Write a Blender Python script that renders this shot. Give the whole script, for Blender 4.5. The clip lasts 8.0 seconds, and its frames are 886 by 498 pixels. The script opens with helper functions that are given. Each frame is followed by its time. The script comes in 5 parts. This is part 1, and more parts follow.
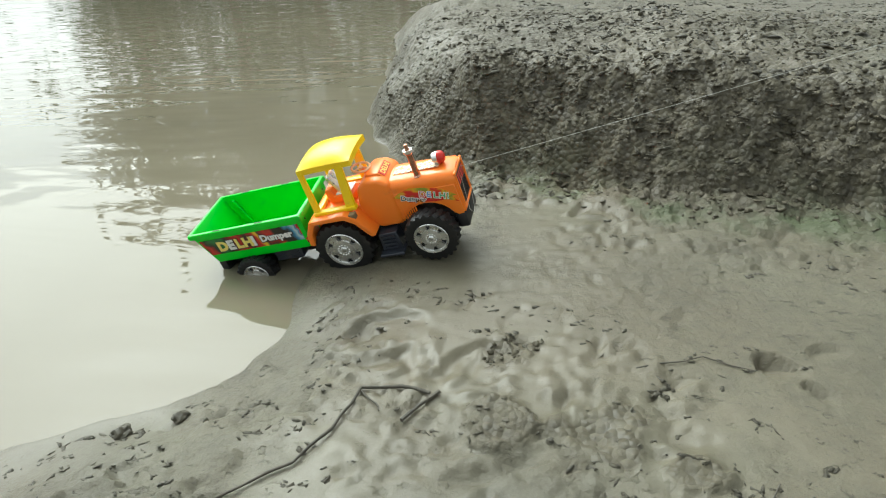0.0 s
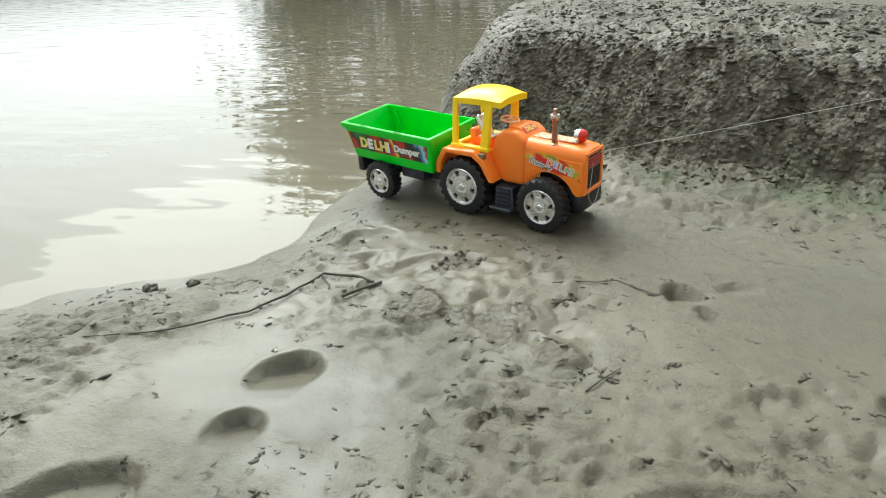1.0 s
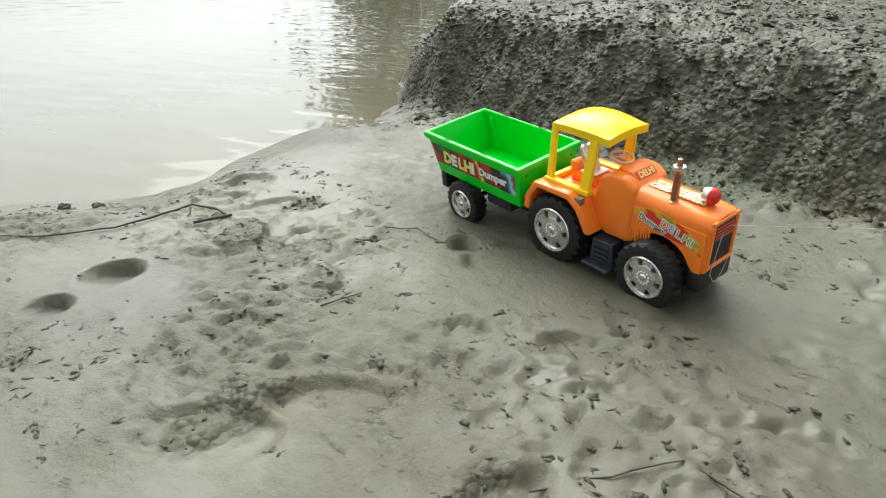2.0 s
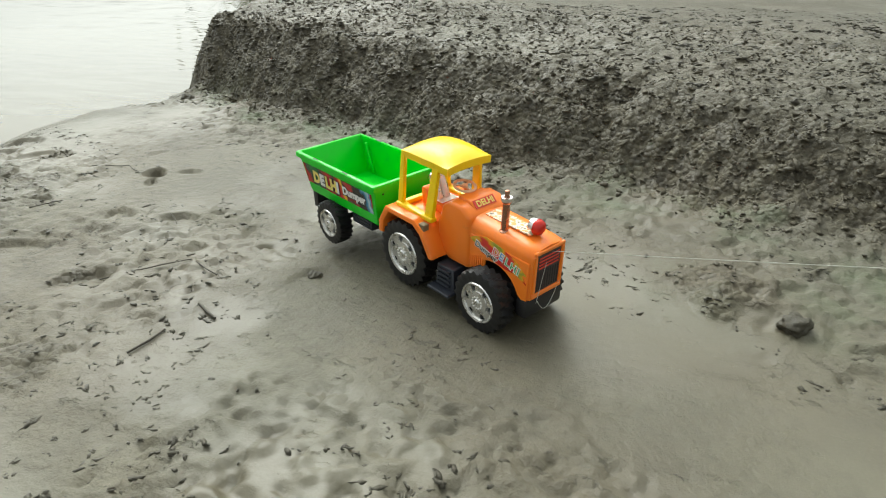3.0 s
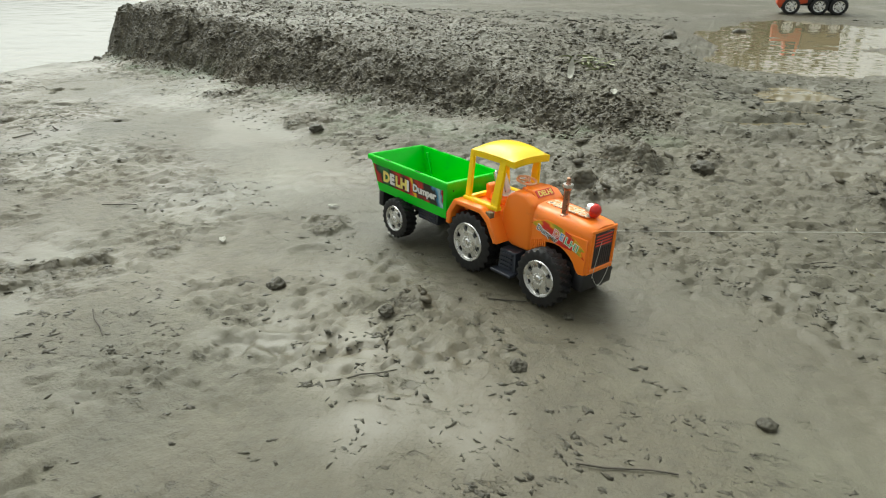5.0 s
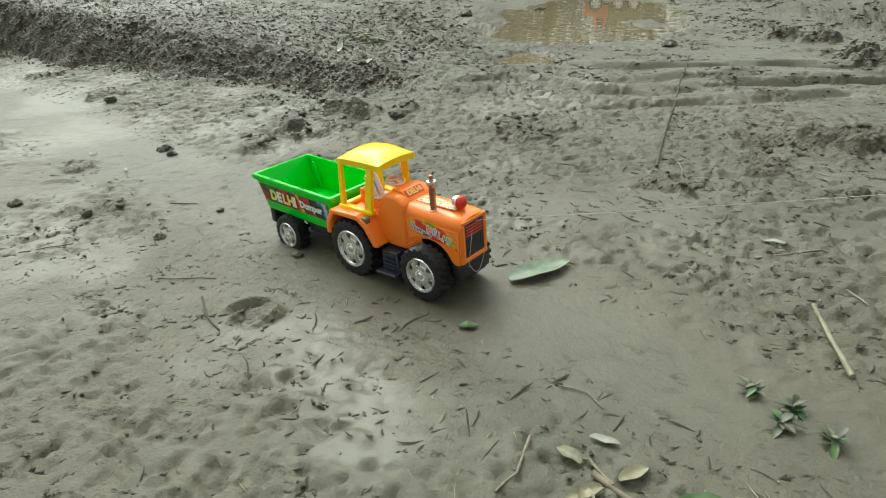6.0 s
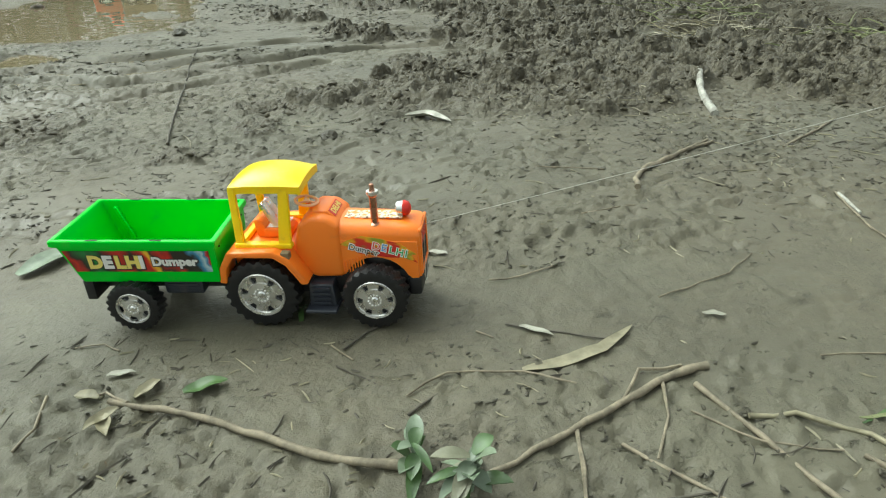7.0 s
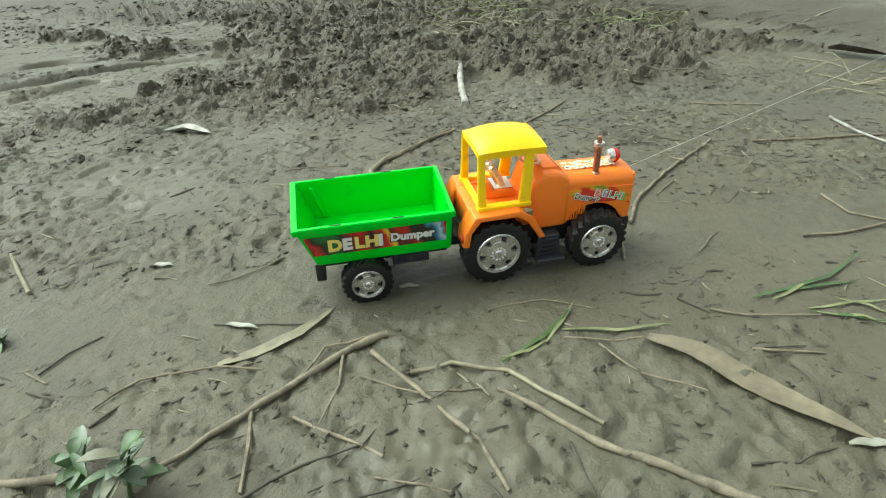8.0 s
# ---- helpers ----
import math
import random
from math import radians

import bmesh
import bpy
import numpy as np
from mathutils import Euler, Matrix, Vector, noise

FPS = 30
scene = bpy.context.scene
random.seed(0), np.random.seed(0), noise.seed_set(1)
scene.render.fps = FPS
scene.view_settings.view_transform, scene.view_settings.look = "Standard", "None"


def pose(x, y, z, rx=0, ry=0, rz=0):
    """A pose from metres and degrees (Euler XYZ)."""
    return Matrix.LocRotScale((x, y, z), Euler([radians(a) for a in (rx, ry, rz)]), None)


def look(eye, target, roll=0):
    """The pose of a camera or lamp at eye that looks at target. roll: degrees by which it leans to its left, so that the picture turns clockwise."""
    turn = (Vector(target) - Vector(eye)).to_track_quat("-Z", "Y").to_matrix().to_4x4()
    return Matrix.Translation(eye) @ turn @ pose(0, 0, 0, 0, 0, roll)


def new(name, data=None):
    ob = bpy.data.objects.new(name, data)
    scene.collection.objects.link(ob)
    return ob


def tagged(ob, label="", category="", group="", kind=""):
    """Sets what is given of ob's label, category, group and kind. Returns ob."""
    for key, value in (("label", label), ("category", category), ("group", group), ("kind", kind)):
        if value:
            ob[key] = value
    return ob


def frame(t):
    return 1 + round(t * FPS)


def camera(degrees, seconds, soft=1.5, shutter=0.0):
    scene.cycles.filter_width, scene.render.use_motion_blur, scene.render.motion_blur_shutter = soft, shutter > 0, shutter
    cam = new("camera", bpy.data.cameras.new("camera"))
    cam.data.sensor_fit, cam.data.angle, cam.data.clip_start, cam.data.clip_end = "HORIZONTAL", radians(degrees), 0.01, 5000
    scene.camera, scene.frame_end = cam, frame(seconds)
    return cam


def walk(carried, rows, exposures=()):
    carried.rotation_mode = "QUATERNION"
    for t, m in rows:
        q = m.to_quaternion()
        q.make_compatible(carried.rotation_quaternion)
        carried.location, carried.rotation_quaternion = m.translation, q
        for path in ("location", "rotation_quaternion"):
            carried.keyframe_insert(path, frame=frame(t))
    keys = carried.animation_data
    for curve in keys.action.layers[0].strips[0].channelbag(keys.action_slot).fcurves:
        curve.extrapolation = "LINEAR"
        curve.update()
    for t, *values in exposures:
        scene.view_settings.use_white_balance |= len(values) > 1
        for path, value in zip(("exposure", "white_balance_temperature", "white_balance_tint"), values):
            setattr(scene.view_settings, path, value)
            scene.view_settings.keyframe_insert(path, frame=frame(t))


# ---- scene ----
cam = camera(69.6, 8.0, soft=1.1)
PATH = [
    (0, (0.524, 0.487, 0.376), (0.183, 2.209, -0.583), -3.8),
    (0.5, (0.637, 0.436, 0.352), (0.054, 2.138, -0.523), -6.4),
    (1, (0.740, 0.404, 0.324), (-0.028, 2.024, -0.562), -4.6),
    (1.2, (0.769, 0.437, 0.307), (-0.069, 2.025, -0.573), -3.3),
    (2.3, (1.165, 0.429, 0.326), (0.194, 1.896, -0.627), -2.3),
    (2.5, (1.258, 0.400, 0.316), (0.268, 1.855, -0.636), -1.7),
    (3, (1.539, 0.303, 0.346), (0.769, 1.899, -0.581), -2.0),
    (3.5, (1.846, 0.136, 0.349), (1.042, 1.682, -0.633), -2.7),
    (4, (2.057, 0.014, 0.340), (1.274, 1.575, -0.635), -1.8),
    (4.2, (2.115, -0.032, 0.339), (1.382, 1.549, -0.643), -0.9),
    (5.3, (2.549, -0.218, 0.362), (1.768, 1.409, -0.499), -1.8),
    (5.5, (2.666, -0.250, 0.369), (1.876, 1.370, -0.497), -1.8),
    (6, (2.878, -0.333, 0.369), (2.299, 1.343, -0.556), -2.2),
    (6.4, (2.986, -0.373, 0.360), (2.794, 1.355, -0.629), -2.1),
    (6.5, (3.001, -0.387, 0.364), (2.924, 1.345, -0.633), -1.6),
    (7, (2.998, -0.458, 0.373), (3.571, 1.197, -0.592), -0.1),
    (7.5, (2.981, -0.534, 0.384), (3.815, 1.009, -0.578), -1.1),
    (8, (3.134, -0.567, 0.378), (4.075, 0.916, -0.578), -1.1),
]
EXPOSURES = [(0.0, 0.92, 6500, -3), (1.0, 1.00, 6500, -1), (2.5, 0.80, 6650, -1), (4.0, 0.68, 6950, 1), (5.5, 0.62, 6800, -4), (8.0, 0.86, 6600, -8)]
walk(cam, [(t, look(eye, target, roll)) for t, eye, target, roll in PATH], EXPOSURES)

# ---- light ----
SUN_DIR = Vector((-0.54, 0.60, 1.05)).normalized()
world = bpy.data.worlds.new("overcast_sky")
scene.world = world
world.use_nodes = True
wn = world.node_tree
wn.nodes.clear()
sky = wn.nodes.new("ShaderNodeTexSky")
sky.sky_type = "NISHITA"
sky.sun_disc = False
sky.sun_elevation = math.asin(SUN_DIR.z)
sky.sun_rotation = math.atan2(SUN_DIR.x, SUN_DIR.y)
sky.air_density, sky.dust_density, sky.ozone_density = 1.0, 6.0, 1.0
soften = wn.nodes.new("ShaderNodeHueSaturation")
soften.inputs["Saturation"].default_value = 0.08
cloud = wn.nodes.new("ShaderNodeMix")
cloud.data_type, cloud.blend_type = "RGBA", "MULTIPLY"
cloud.inputs["Factor"].default_value = 1.0
cloud.inputs[7].default_value = (0.97, 1.0, 1.06, 1)
back = wn.nodes.new("ShaderNodeBackground")
back.inputs["Strength"].default_value = 0.15
out = wn.nodes.new("ShaderNodeOutputWorld")
wn.links.new(sky.outputs[0], soften.inputs["Color"])
wn.links.new(soften.outputs[0], cloud.inputs[6])
wn.links.new(cloud.outputs[2], back.inputs["Color"])
wn.links.new(back.outputs[0], out.inputs["Surface"])

sun = new("sun", bpy.data.lights.new("sun", "SUN"))
sun.data.energy, sun.data.angle, sun.data.color = 0.7, radians(70), (1.0, 0.97, 0.93)
sun.matrix_world = look(SUN_DIR * 20, (0, 0, 0))


# ---- materials ----
class Mat:
    """A small builder round one node material."""

    def __init__(self, name, color=(0.5, 0.5, 0.5), rough=0.5, metal=0.0, spec=0.5):
        self.m = bpy.data.materials.new(name)
        self.m.use_nodes = True
        self.t = self.m.node_tree
        self.p = self.t.nodes["Principled BSDF"]
        self.p.inputs["Base Color"].default_value = (*color, 1)
        self.p.inputs["Roughness"].default_value = rough
        self.p.inputs["Metallic"].default_value = metal
        self.p.inputs["Specular IOR Level"].default_value = spec
        self.c = None

    def node(self, kind, **values):
        n = self.t.nodes.new(kind)
        for key, value in values.items():
            n.inputs[key.replace("_", " ")].default_value = value
        return n

    def link(self, a, b):
        self.t.links.new(a, b)

    def coords(self):
        if not self.c:
            self.c = self.t.nodes.new("ShaderNodeTexCoord")
        return self.c.outputs["Object"]

    def noise(self, scale, detail=4.0, rough=0.55, stretch=None):
        n = self.node("ShaderNodeTexNoise", Scale=scale, Detail=detail, Roughness=rough)
        if stretch:
            mp = self.t.nodes.new("ShaderNodeMapping")
            mp.inputs["Scale"].default_value = stretch
            self.link(self.coords(), mp.inputs["Vector"])
            self.link(mp.outputs[0], n.inputs["Vector"])
        else:
            self.link(self.coords(), n.inputs["Vector"])
        return n.outputs["Fac"]

    def ramp(self, fac, stops):
        r = self.t.nodes.new("ShaderNodeValToRGB")
        e = r.color_ramp.elements
        while len(e) < len(stops):
            e.new(0.5)
        for el, (at, col) in zip(e, stops):
            el.position = at
            el.color = (*col, 1) if len(col) == 3 else (*col[:3], col[3])
        self.link(fac, r.inputs[0])
        return r.outputs["Color"]

    def mix(self, fac, a, b, kind="MIX"):
        n = self.t.nodes.new("ShaderNodeMix")
        n.data_type, n.blend_type = "RGBA", kind
        for sock, v in ((n.inputs["Factor"], fac), (n.inputs[6], a), (n.inputs[7], b)):
            if isinstance(v, (float, int)):
                sock.default_value = v
            elif isinstance(v, tuple):
                sock.default_value = (*v, 1)
            else:
                self.link(v, sock)
        return n.outputs[2]

    def math(self, op, a, b=0.0, clamp=False):
        n = self.t.nodes.new("ShaderNodeMath")
        n.operation, n.use_clamp = op, clamp
        for sock, v in ((n.inputs[0], a), (n.inputs[1], b)):
            if isinstance(v, (float, int)):
                sock.default_value = v
            else:
                self.link(v, sock)
        return n.outputs[0]

    def fit(self, fac, lo, hi, to_lo=0.0, to_hi=1.0):
        n = self.t.nodes.new("ShaderNodeMapRange")
        self.link(fac, n.inputs[0])
        for i, v in enumerate((lo, hi, to_lo, to_hi)):
            n.inputs[i + 1].default_value = v
        return n.outputs[0]

    def attribute(self, name):
        n = self.t.nodes.new("ShaderNodeAttribute")
        n.attribute_name = name
        return n.outputs["Fac"]

    def color(self, v):
        self.link(v, self.p.inputs["Base Color"])

    def rough(self, v):
        self.link(v, self.p.inputs["Roughness"])

    def bump(self, height, strength=0.4, distance=0.002, under=None):
        b = self.node("ShaderNodeBump", Strength=strength, Distance=distance)
        self.link(height, b.inputs["Height"])
        if under:
            self.link(under, b.inputs["Normal"])
        self.link(b.outputs[0], self.p.inputs["Normal"])
        return b.outputs[0]


def mud_material():
    k = Mat("wet_mud", spec=0.45)
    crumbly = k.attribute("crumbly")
    inland = k.attribute("inland")
    broad = k.noise(5.0, 5, 0.6)
    fine = k.noise(60.0, 6, 0.65)
    grain = k.noise(420.0, 4, 0.6)
    # A smooth film of wet silt in patches, broken and pitted mud between them.
    film = k.fit(k.math("SUBTRACT", k.noise(3.2, 5, 0.62), k.math("MULTIPLY", inland, 0.09)), 0.45, 0.57)
    film = k.math("MAXIMUM", film, k.attribute("silt"))
    broken = k.math("SUBTRACT", 1.0, film)
    flat = k.ramp(broad, [(0.30, (0.070, 0.062, 0.041)), (0.50, (0.096, 0.087, 0.058)), (0.72, (0.132, 0.122, 0.083))])
    warm = k.fit(k.noise(2.3, 4, 0.6), 0.40, 0.58, 0.0, 0.75)
    flat = k.mix(warm, flat, k.mix(broad, (0.082, 0.065, 0.040), (0.138, 0.117, 0.077)))
    flat = k.mix(k.math("MULTIPLY", inland, 0.4), flat, k.mix(broad, (0.066, 0.060, 0.040), (0.126, 0.117, 0.080)))
    flat = k.mix(k.math("MULTIPLY", k.fit(fine, 0.45, 0.70, 0.0, 0.6), broken), flat, (0.066, 0.060, 0.041))
    spread = k.fit(k.math("MULTIPLY", broken, k.fit(k.noise(9.0, 4, 0.6), 0.45, 0.60)), 0.0, 1.0, 0.04, 1.0)
    torn = k.math("MULTIPLY", k.fit(k.noise(48.0, 5, 0.72, (0.8, 1.45, 1.0)), 0.595, 0.635), spread)
    flecks = k.math("MULTIPLY", k.fit(k.noise(105.0, 6, 0.74, (0.85, 1.3, 1.0)), 0.60, 0.66), spread)
    specks = k.math("MULTIPLY", k.fit(k.noise(310.0, 3, 0.6), 0.62, 0.67), spread)
    # Torn mud, flecks and specks coloured darker, partly for the shade in their relief.
    flat = k.mix(k.math("MULTIPLY", torn, 0.75), flat, (0.050, 0.045, 0.031))
    flat = k.mix(k.math("MULTIPLY", flecks, 0.85), flat, (0.038, 0.034, 0.023))
    flat = k.mix(k.math("MULTIPLY", specks, 0.6), flat, (0.040, 0.036, 0.025))
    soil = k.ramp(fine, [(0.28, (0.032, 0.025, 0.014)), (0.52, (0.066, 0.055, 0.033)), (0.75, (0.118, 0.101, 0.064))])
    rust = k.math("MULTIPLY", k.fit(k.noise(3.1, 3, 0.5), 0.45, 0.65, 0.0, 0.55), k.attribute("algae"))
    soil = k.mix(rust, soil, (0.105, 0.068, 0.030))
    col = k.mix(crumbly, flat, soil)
    green = k.math("MULTIPLY", k.fit(k.noise(7.7, 4, 0.6), 0.48, 0.62, 0.0, 0.55), k.attribute("algae"))
    col = k.mix(green, col, (0.055, 0.090, 0.032))
    k.color(k.mix(k.fit(grain, 0.40, 0.7, 0.0, 0.10), col, (0.19, 0.187, 0.140)))
    wet = k.fit(k.math("ADD", k.math("MULTIPLY", broken, 0.75), k.math("MULTIPLY", fine, 0.25)), 0.05, 0.95, 0.40, 0.60)
    dry = k.fit(fine, 0.3, 0.7, 0.42, 0.75)
    n = k.t.nodes.new("ShaderNodeMix")
    k.link(crumbly, n.inputs["Factor"]), k.link(wet, n.inputs[2]), k.link(dry, n.inputs[3])
    k.rough(n.outputs[0])
    ease = k.fit(broken, 0.0, 1.0, 0.12, 1.0)
    low = k.bump(k.math("MULTIPLY", k.math("SUBTRACT", k.noise(26.0, 5, 0.65, (0.85, 1.3, 1.0)), 0.5), ease), 0.30, 0.008)
    low = k.bump(k.math("MULTIPLY", k.math("SUBTRACT", k.noise(95.0, 5, 0.68), 0.5), ease), 0.75, 0.004, low)
    low = k.bump(k.math("SUBTRACT", 1.0, torn), 0.6, 0.005, low)
    low = k.bump(flecks, 0.35, 0.002, low)
    v = k.node("ShaderNodeTexVoronoi", Scale=130.0)
    k.link(k.coords(), v.inputs["Vector"])
    low = k.bump(k.math("MULTIPLY", k.math("SUBTRACT", 1.0, v.outputs["Distance"]), crumbly), 0.7, 0.006, low)
    k.bump(grain, 0.08, 0.001, low)
    return k.m


def clod_material(name, dark, mid, light, rough=(0.35, 0.8)):
    k = Mat(name, spec=0.4)
    fine = k.noise(90.0, 5, 0.65)
    k.color(k.ramp(fine, [(0.25, dark), (0.55, mid), (0.8, light)]))
    k.rough(k.fit(fine, 0.3, 0.7, *rough))
    k.bump(k.noise(260.0, 5, 0.7), 0.6, 0.002)
    return k.m


def water_material(name, body=(0.138, 0.122, 0.086), ripple=0.0012):
    k = Mat(name, body, 0.018)
    k.p.inputs["IOR"].default_value = 1.33
    k.p.inputs["Specular IOR Level"].default_value = 0.55
    k.color(k.mix(k.fit(k.noise(1.3, 3, 0.5), 0.35, 0.7), body, tuple(v * 1.22 for v in body)))
    waves = k.noise(6.0, 1.5, 0.45, (0.8, 2.2, 1.0))
    small = k.noise(22.0, 1, 0.4, (0.7, 2.0, 1.0))
    low = k.bump(waves, 0.6, ripple * 5)
    k.bump(small, 0.25, ripple * 0.8, low)
    return k.m


def plastic(name, color, rough=0.32, dirt=0.5, glow=0.0):
    k = Mat(name, color, rough)
    grime = k.fit(k.noise(38.0, 6, 0.7), 0.58, 0.74, 0.0, dirt)
    k.color(k.mix(grime, k.mix(k.noise(9.0, 3), tuple(v * 0.93 for v in color), color), (0.16, 0.13, 0.1)))
    k.rough(k.fit(grime, 0.0, 0.5, rough, 0.7))
    k.bump(k.noise(300.0, 3), 0.08, 0.0006)
    if glow:
        k.p.inputs["Subsurface Weight"].default_value = glow
        k.p.inputs["Subsurface Radius"].default_value = (1.0, 0.7, 0.5)
        k.p.inputs["Subsurface Scale"].default_value = 0.008
    return k.m


def decal(name, stops, scale=55.0):
    k = Mat(name, rough=0.25)
    k.color(k.ramp(k.noise(scale, 2, 0.4, (1.0, 1.0, 1.7)), stops))
    return k.m


M_MUD = mud_material()
M_CLOD = clod_material("mud_clods", (0.036, 0.029, 0.016), (0.072, 0.061, 0.038), (0.125, 0.108, 0.070))
# Wet mud darker than the flat: the flecks' shading is in this colour.
M_FLECK = clod_material("wet_mud_flecks", (0.036, 0.031, 0.021), (0.064, 0.057, 0.039), (0.108, 0.098, 0.068), (0.35, 0.7))
M_WATER = water_material("pond_water")
M_PUDDLE = water_material("puddle_water", (0.17, 0.14, 0.085), 0.0005)
M_ORANGE = plastic("orange_plastic", (1.0, 0.235, 0.024), 0.3, 0.2, 0.1)
M_YELLOW = plastic("yellow_plastic", (1.0, 0.68, 0.012), 0.3, 0.3, 0.15)
M_WHEELCREAM = plastic("pale_orange_plastic", (0.85, 0.52, 0.30), 0.35, 0.3)
M_GREEN = plastic("green_plastic", (0.010, 0.62, 0.018), 0.28, 0.2, 0.15)
M_BLACK = plastic("black_plastic", (0.014, 0.014, 0.016), 0.42, 0.25)
M_RUBBER = plastic("black_tyre_plastic", (0.010, 0.010, 0.011), 0.42, 0.2)
M_RED = plastic("red_plastic", (0.62, 0.025, 0.015), 0.2, 0.2)
M_FARRED = plastic("faded_red_plastic", (0.62, 0.09, 0.035), 0.45, 0.6)
M_TAN = plastic("dusty_brown_plastic", (0.20, 0.15, 0.08), 0.6, 0.6)


def chrome(name, tint=(0.80, 0.79, 0.77), rough=0.22, metal=0.95):
    k = Mat(name, tint, rough, metal)
    k.rough(k.fit(k.noise(120.0, 4), 0.3, 0.7, rough * 0.7, rough * 2.2))
    return k.m


M_CHROME = chrome("chrome_plating")
M_BRONZE = chrome("bronze_tinted_chrome", (0.48, 0.25, 0.17), 0.2, 1.0)
M_GREY = plastic("dark_grille_plastic", (0.05, 0.035, 0.035), 0.45, 0.4)
M_WHITE = Mat("white_print", (0.82, 0.80, 0.76), 0.3).m
M_CREAM = Mat("yellow_print", (0.85, 0.70, 0.18), 0.3).m
M_PRINTRED = Mat("red_print", (0.70, 0.05, 0.03), 0.3).m
M_PRINTBLUE = Mat("blue_print", (0.08, 0.28, 0.62), 0.3).m
M_PRINTGREEN = Mat("green_print", (0.05, 0.36, 0.10), 0.3).m
M_INK = Mat("black_print", (0.02, 0.018, 0.018), 0.35).m
M_DECAL = decal("bright_printed_sticker", [(0.34, (0.03, 0.20, 0.06)), (0.43, (0.03, 0.025, 0.02)), (0.50, (0.05, 0.03, 0.02)), (0.56, (0.60, 0.03, 0.02)), (0.64, (0.70, 0.28, 0.03)), (0.70, (0.10, 0.30, 0.5))])
M_FLAME = decal("flame_sticker", [(0.34, (0.30, 0.32, 0.04)), (0.42, (0.80, 0.40, 0.03)), (0.50, (0.66, 0.04, 0.02)), (0.62, (0.60, 0.03, 0.03)), (0.70, (0.20, 0.22, 0.03))], 45.0)
M_STEP = plastic("dark_grey_step_plastic", (0.03, 0.034, 0.045), 0.35, 0.3)


def bark(name, dark, light, scale=60.0):
    k = Mat(name, light, 0.75)
    f = k.noise(scale, 6, 0.7, (1.0, 1.0, 0.35))
    k.color(k.ramp(f, [(0.3, dark), (0.6, light), (0.8, tuple(v * 1.25 for v in light))]))
    k.bump(f, 0.6, 0.002)
    return k.m


def leafy(name, dark, light, rough=0.5):
    k = Mat(name, light, rough)
    f = k.noise(45.0, 5, 0.6)
    k.color(k.ramp(f, [(0.3, dark), (0.65, light)]))
    k.bump(k.noise(150.0, 3), 0.3, 0.001)
    return k.m


M_TWIG = bark("muddy_twig_bark", (0.095, 0.08, 0.055), (0.255, 0.215, 0.15))
M_DARKTWIG = bark("wet_dark_twig", (0.03, 0.026, 0.019), (0.08, 0.07, 0.052))
M_PALE = bark("pale_peeled_wood", (0.13, 0.12, 0.1), (0.42, 0.41, 0.36))
M_STRAW = leafy("dry_straw_leaf", (0.13, 0.115, 0.07), (0.29, 0.26, 0.17))
M_PALELEAF = leafy("pale_wet_leaf", (0.15, 0.145, 0.11), (0.34, 0.33, 0.27), 0.4)
M_LEAF = leafy("green_weed_leaf", (0.030, 0.062, 0.018), (0.075, 0.14, 0.04), 0.4)
M_LIGHTLEAF = leafy("grey_green_leaf", (0.085, 0.115, 0.07), (0.20, 0.25, 0.17), 0.4)
M_THREAD = Mat("white_thread", (0.5, 0.49, 0.45), 0.6).m
M_TRUNK = bark("tree_bark", (0.05, 0.04, 0.03), (0.14, 0.11, 0.08), 8.0)
M_CROWN = leafy("tree_foliage", (0.025, 0.05, 0.015), (0.07, 0.11, 0.035))


# ---- mesh helpers ----
def mesh_from(name, bm, material, smooth=None):
    me = bpy.data.meshes.new(name)
    bmesh.ops.recalc_face_normals(bm, faces=bm.faces)
    bm.to_mesh(me)
    bm.free()
    for m in material if isinstance(material, (list, tuple)) else (material,):
        me.materials.append(m)
    if smooth is not None:
        me.shade_smooth()
        me.set_sharp_from_angle(angle=radians(smooth))
    return me


def part(name, bm, material, parent, label="", smooth=35, at=None):
    ob = new(name, mesh_from(name, bm, material, smooth))
    ob.parent = parent
    if at:
        ob.location = at
    return tagged(ob, label)


def thing(name, label, category, group="", m=None):
    ob = new(name)
    ob.empty_display_size = 0.02
    if m:
        ob.matrix_world = m
    return tagged(ob, label, category, group)


def add_box(bm, lo, hi, bevel=0.0, segments=2, taper=None):
    """A box from corner to corner; taper (x, y) scales its top."""
    c = [(a + b) / 2 for a, b in zip(lo, hi)]
    s = [b - a for a, b in zip(lo, hi)]
    made = bmesh.ops.create_cube(bm, size=1.0)
    for v in made["verts"]:
        top = v.co.z > 0
        k = taper if taper and top else (1, 1)
        v.co = Vector((c[0] + v.co.x * s[0] * k[0], c[1] + v.co.y * s[1] * k[1], c[2] + v.co.z * s[2]))
    if bevel:
        edges = list({e for v in made["verts"] for e in v.link_edges})
        bmesh.ops.bevel(bm, geom=edges, offset=bevel, segments=segments, profile=0.5, affect="EDGES")


def add_slab(bm, outline, y0, y1, bevel=0.0, segments=2):
    """A closed outline in x and z, drawn out along y."""
    a = [bm.verts.new((x, y0, z)) for x, z in outline]
    b = [bm.verts.new((x, y1, z)) for x, z in outline]
    faces = [bm.faces.new(a), bm.faces.new(b[::-1])]
    n = len(a)
    for i in range(n):
        faces.append(bm.faces.new((a[i], b[i], b[(i + 1) % n], a[(i + 1) % n])))
    if bevel:
        bmesh.ops.recalc_face_normals(bm, faces=faces)
        edges = list({e for f in faces for e in f.edges})
        bmesh.ops.bevel(bm, geom=edges, offset=bevel, segments=segments, profile=0.5, affect="EDGES")


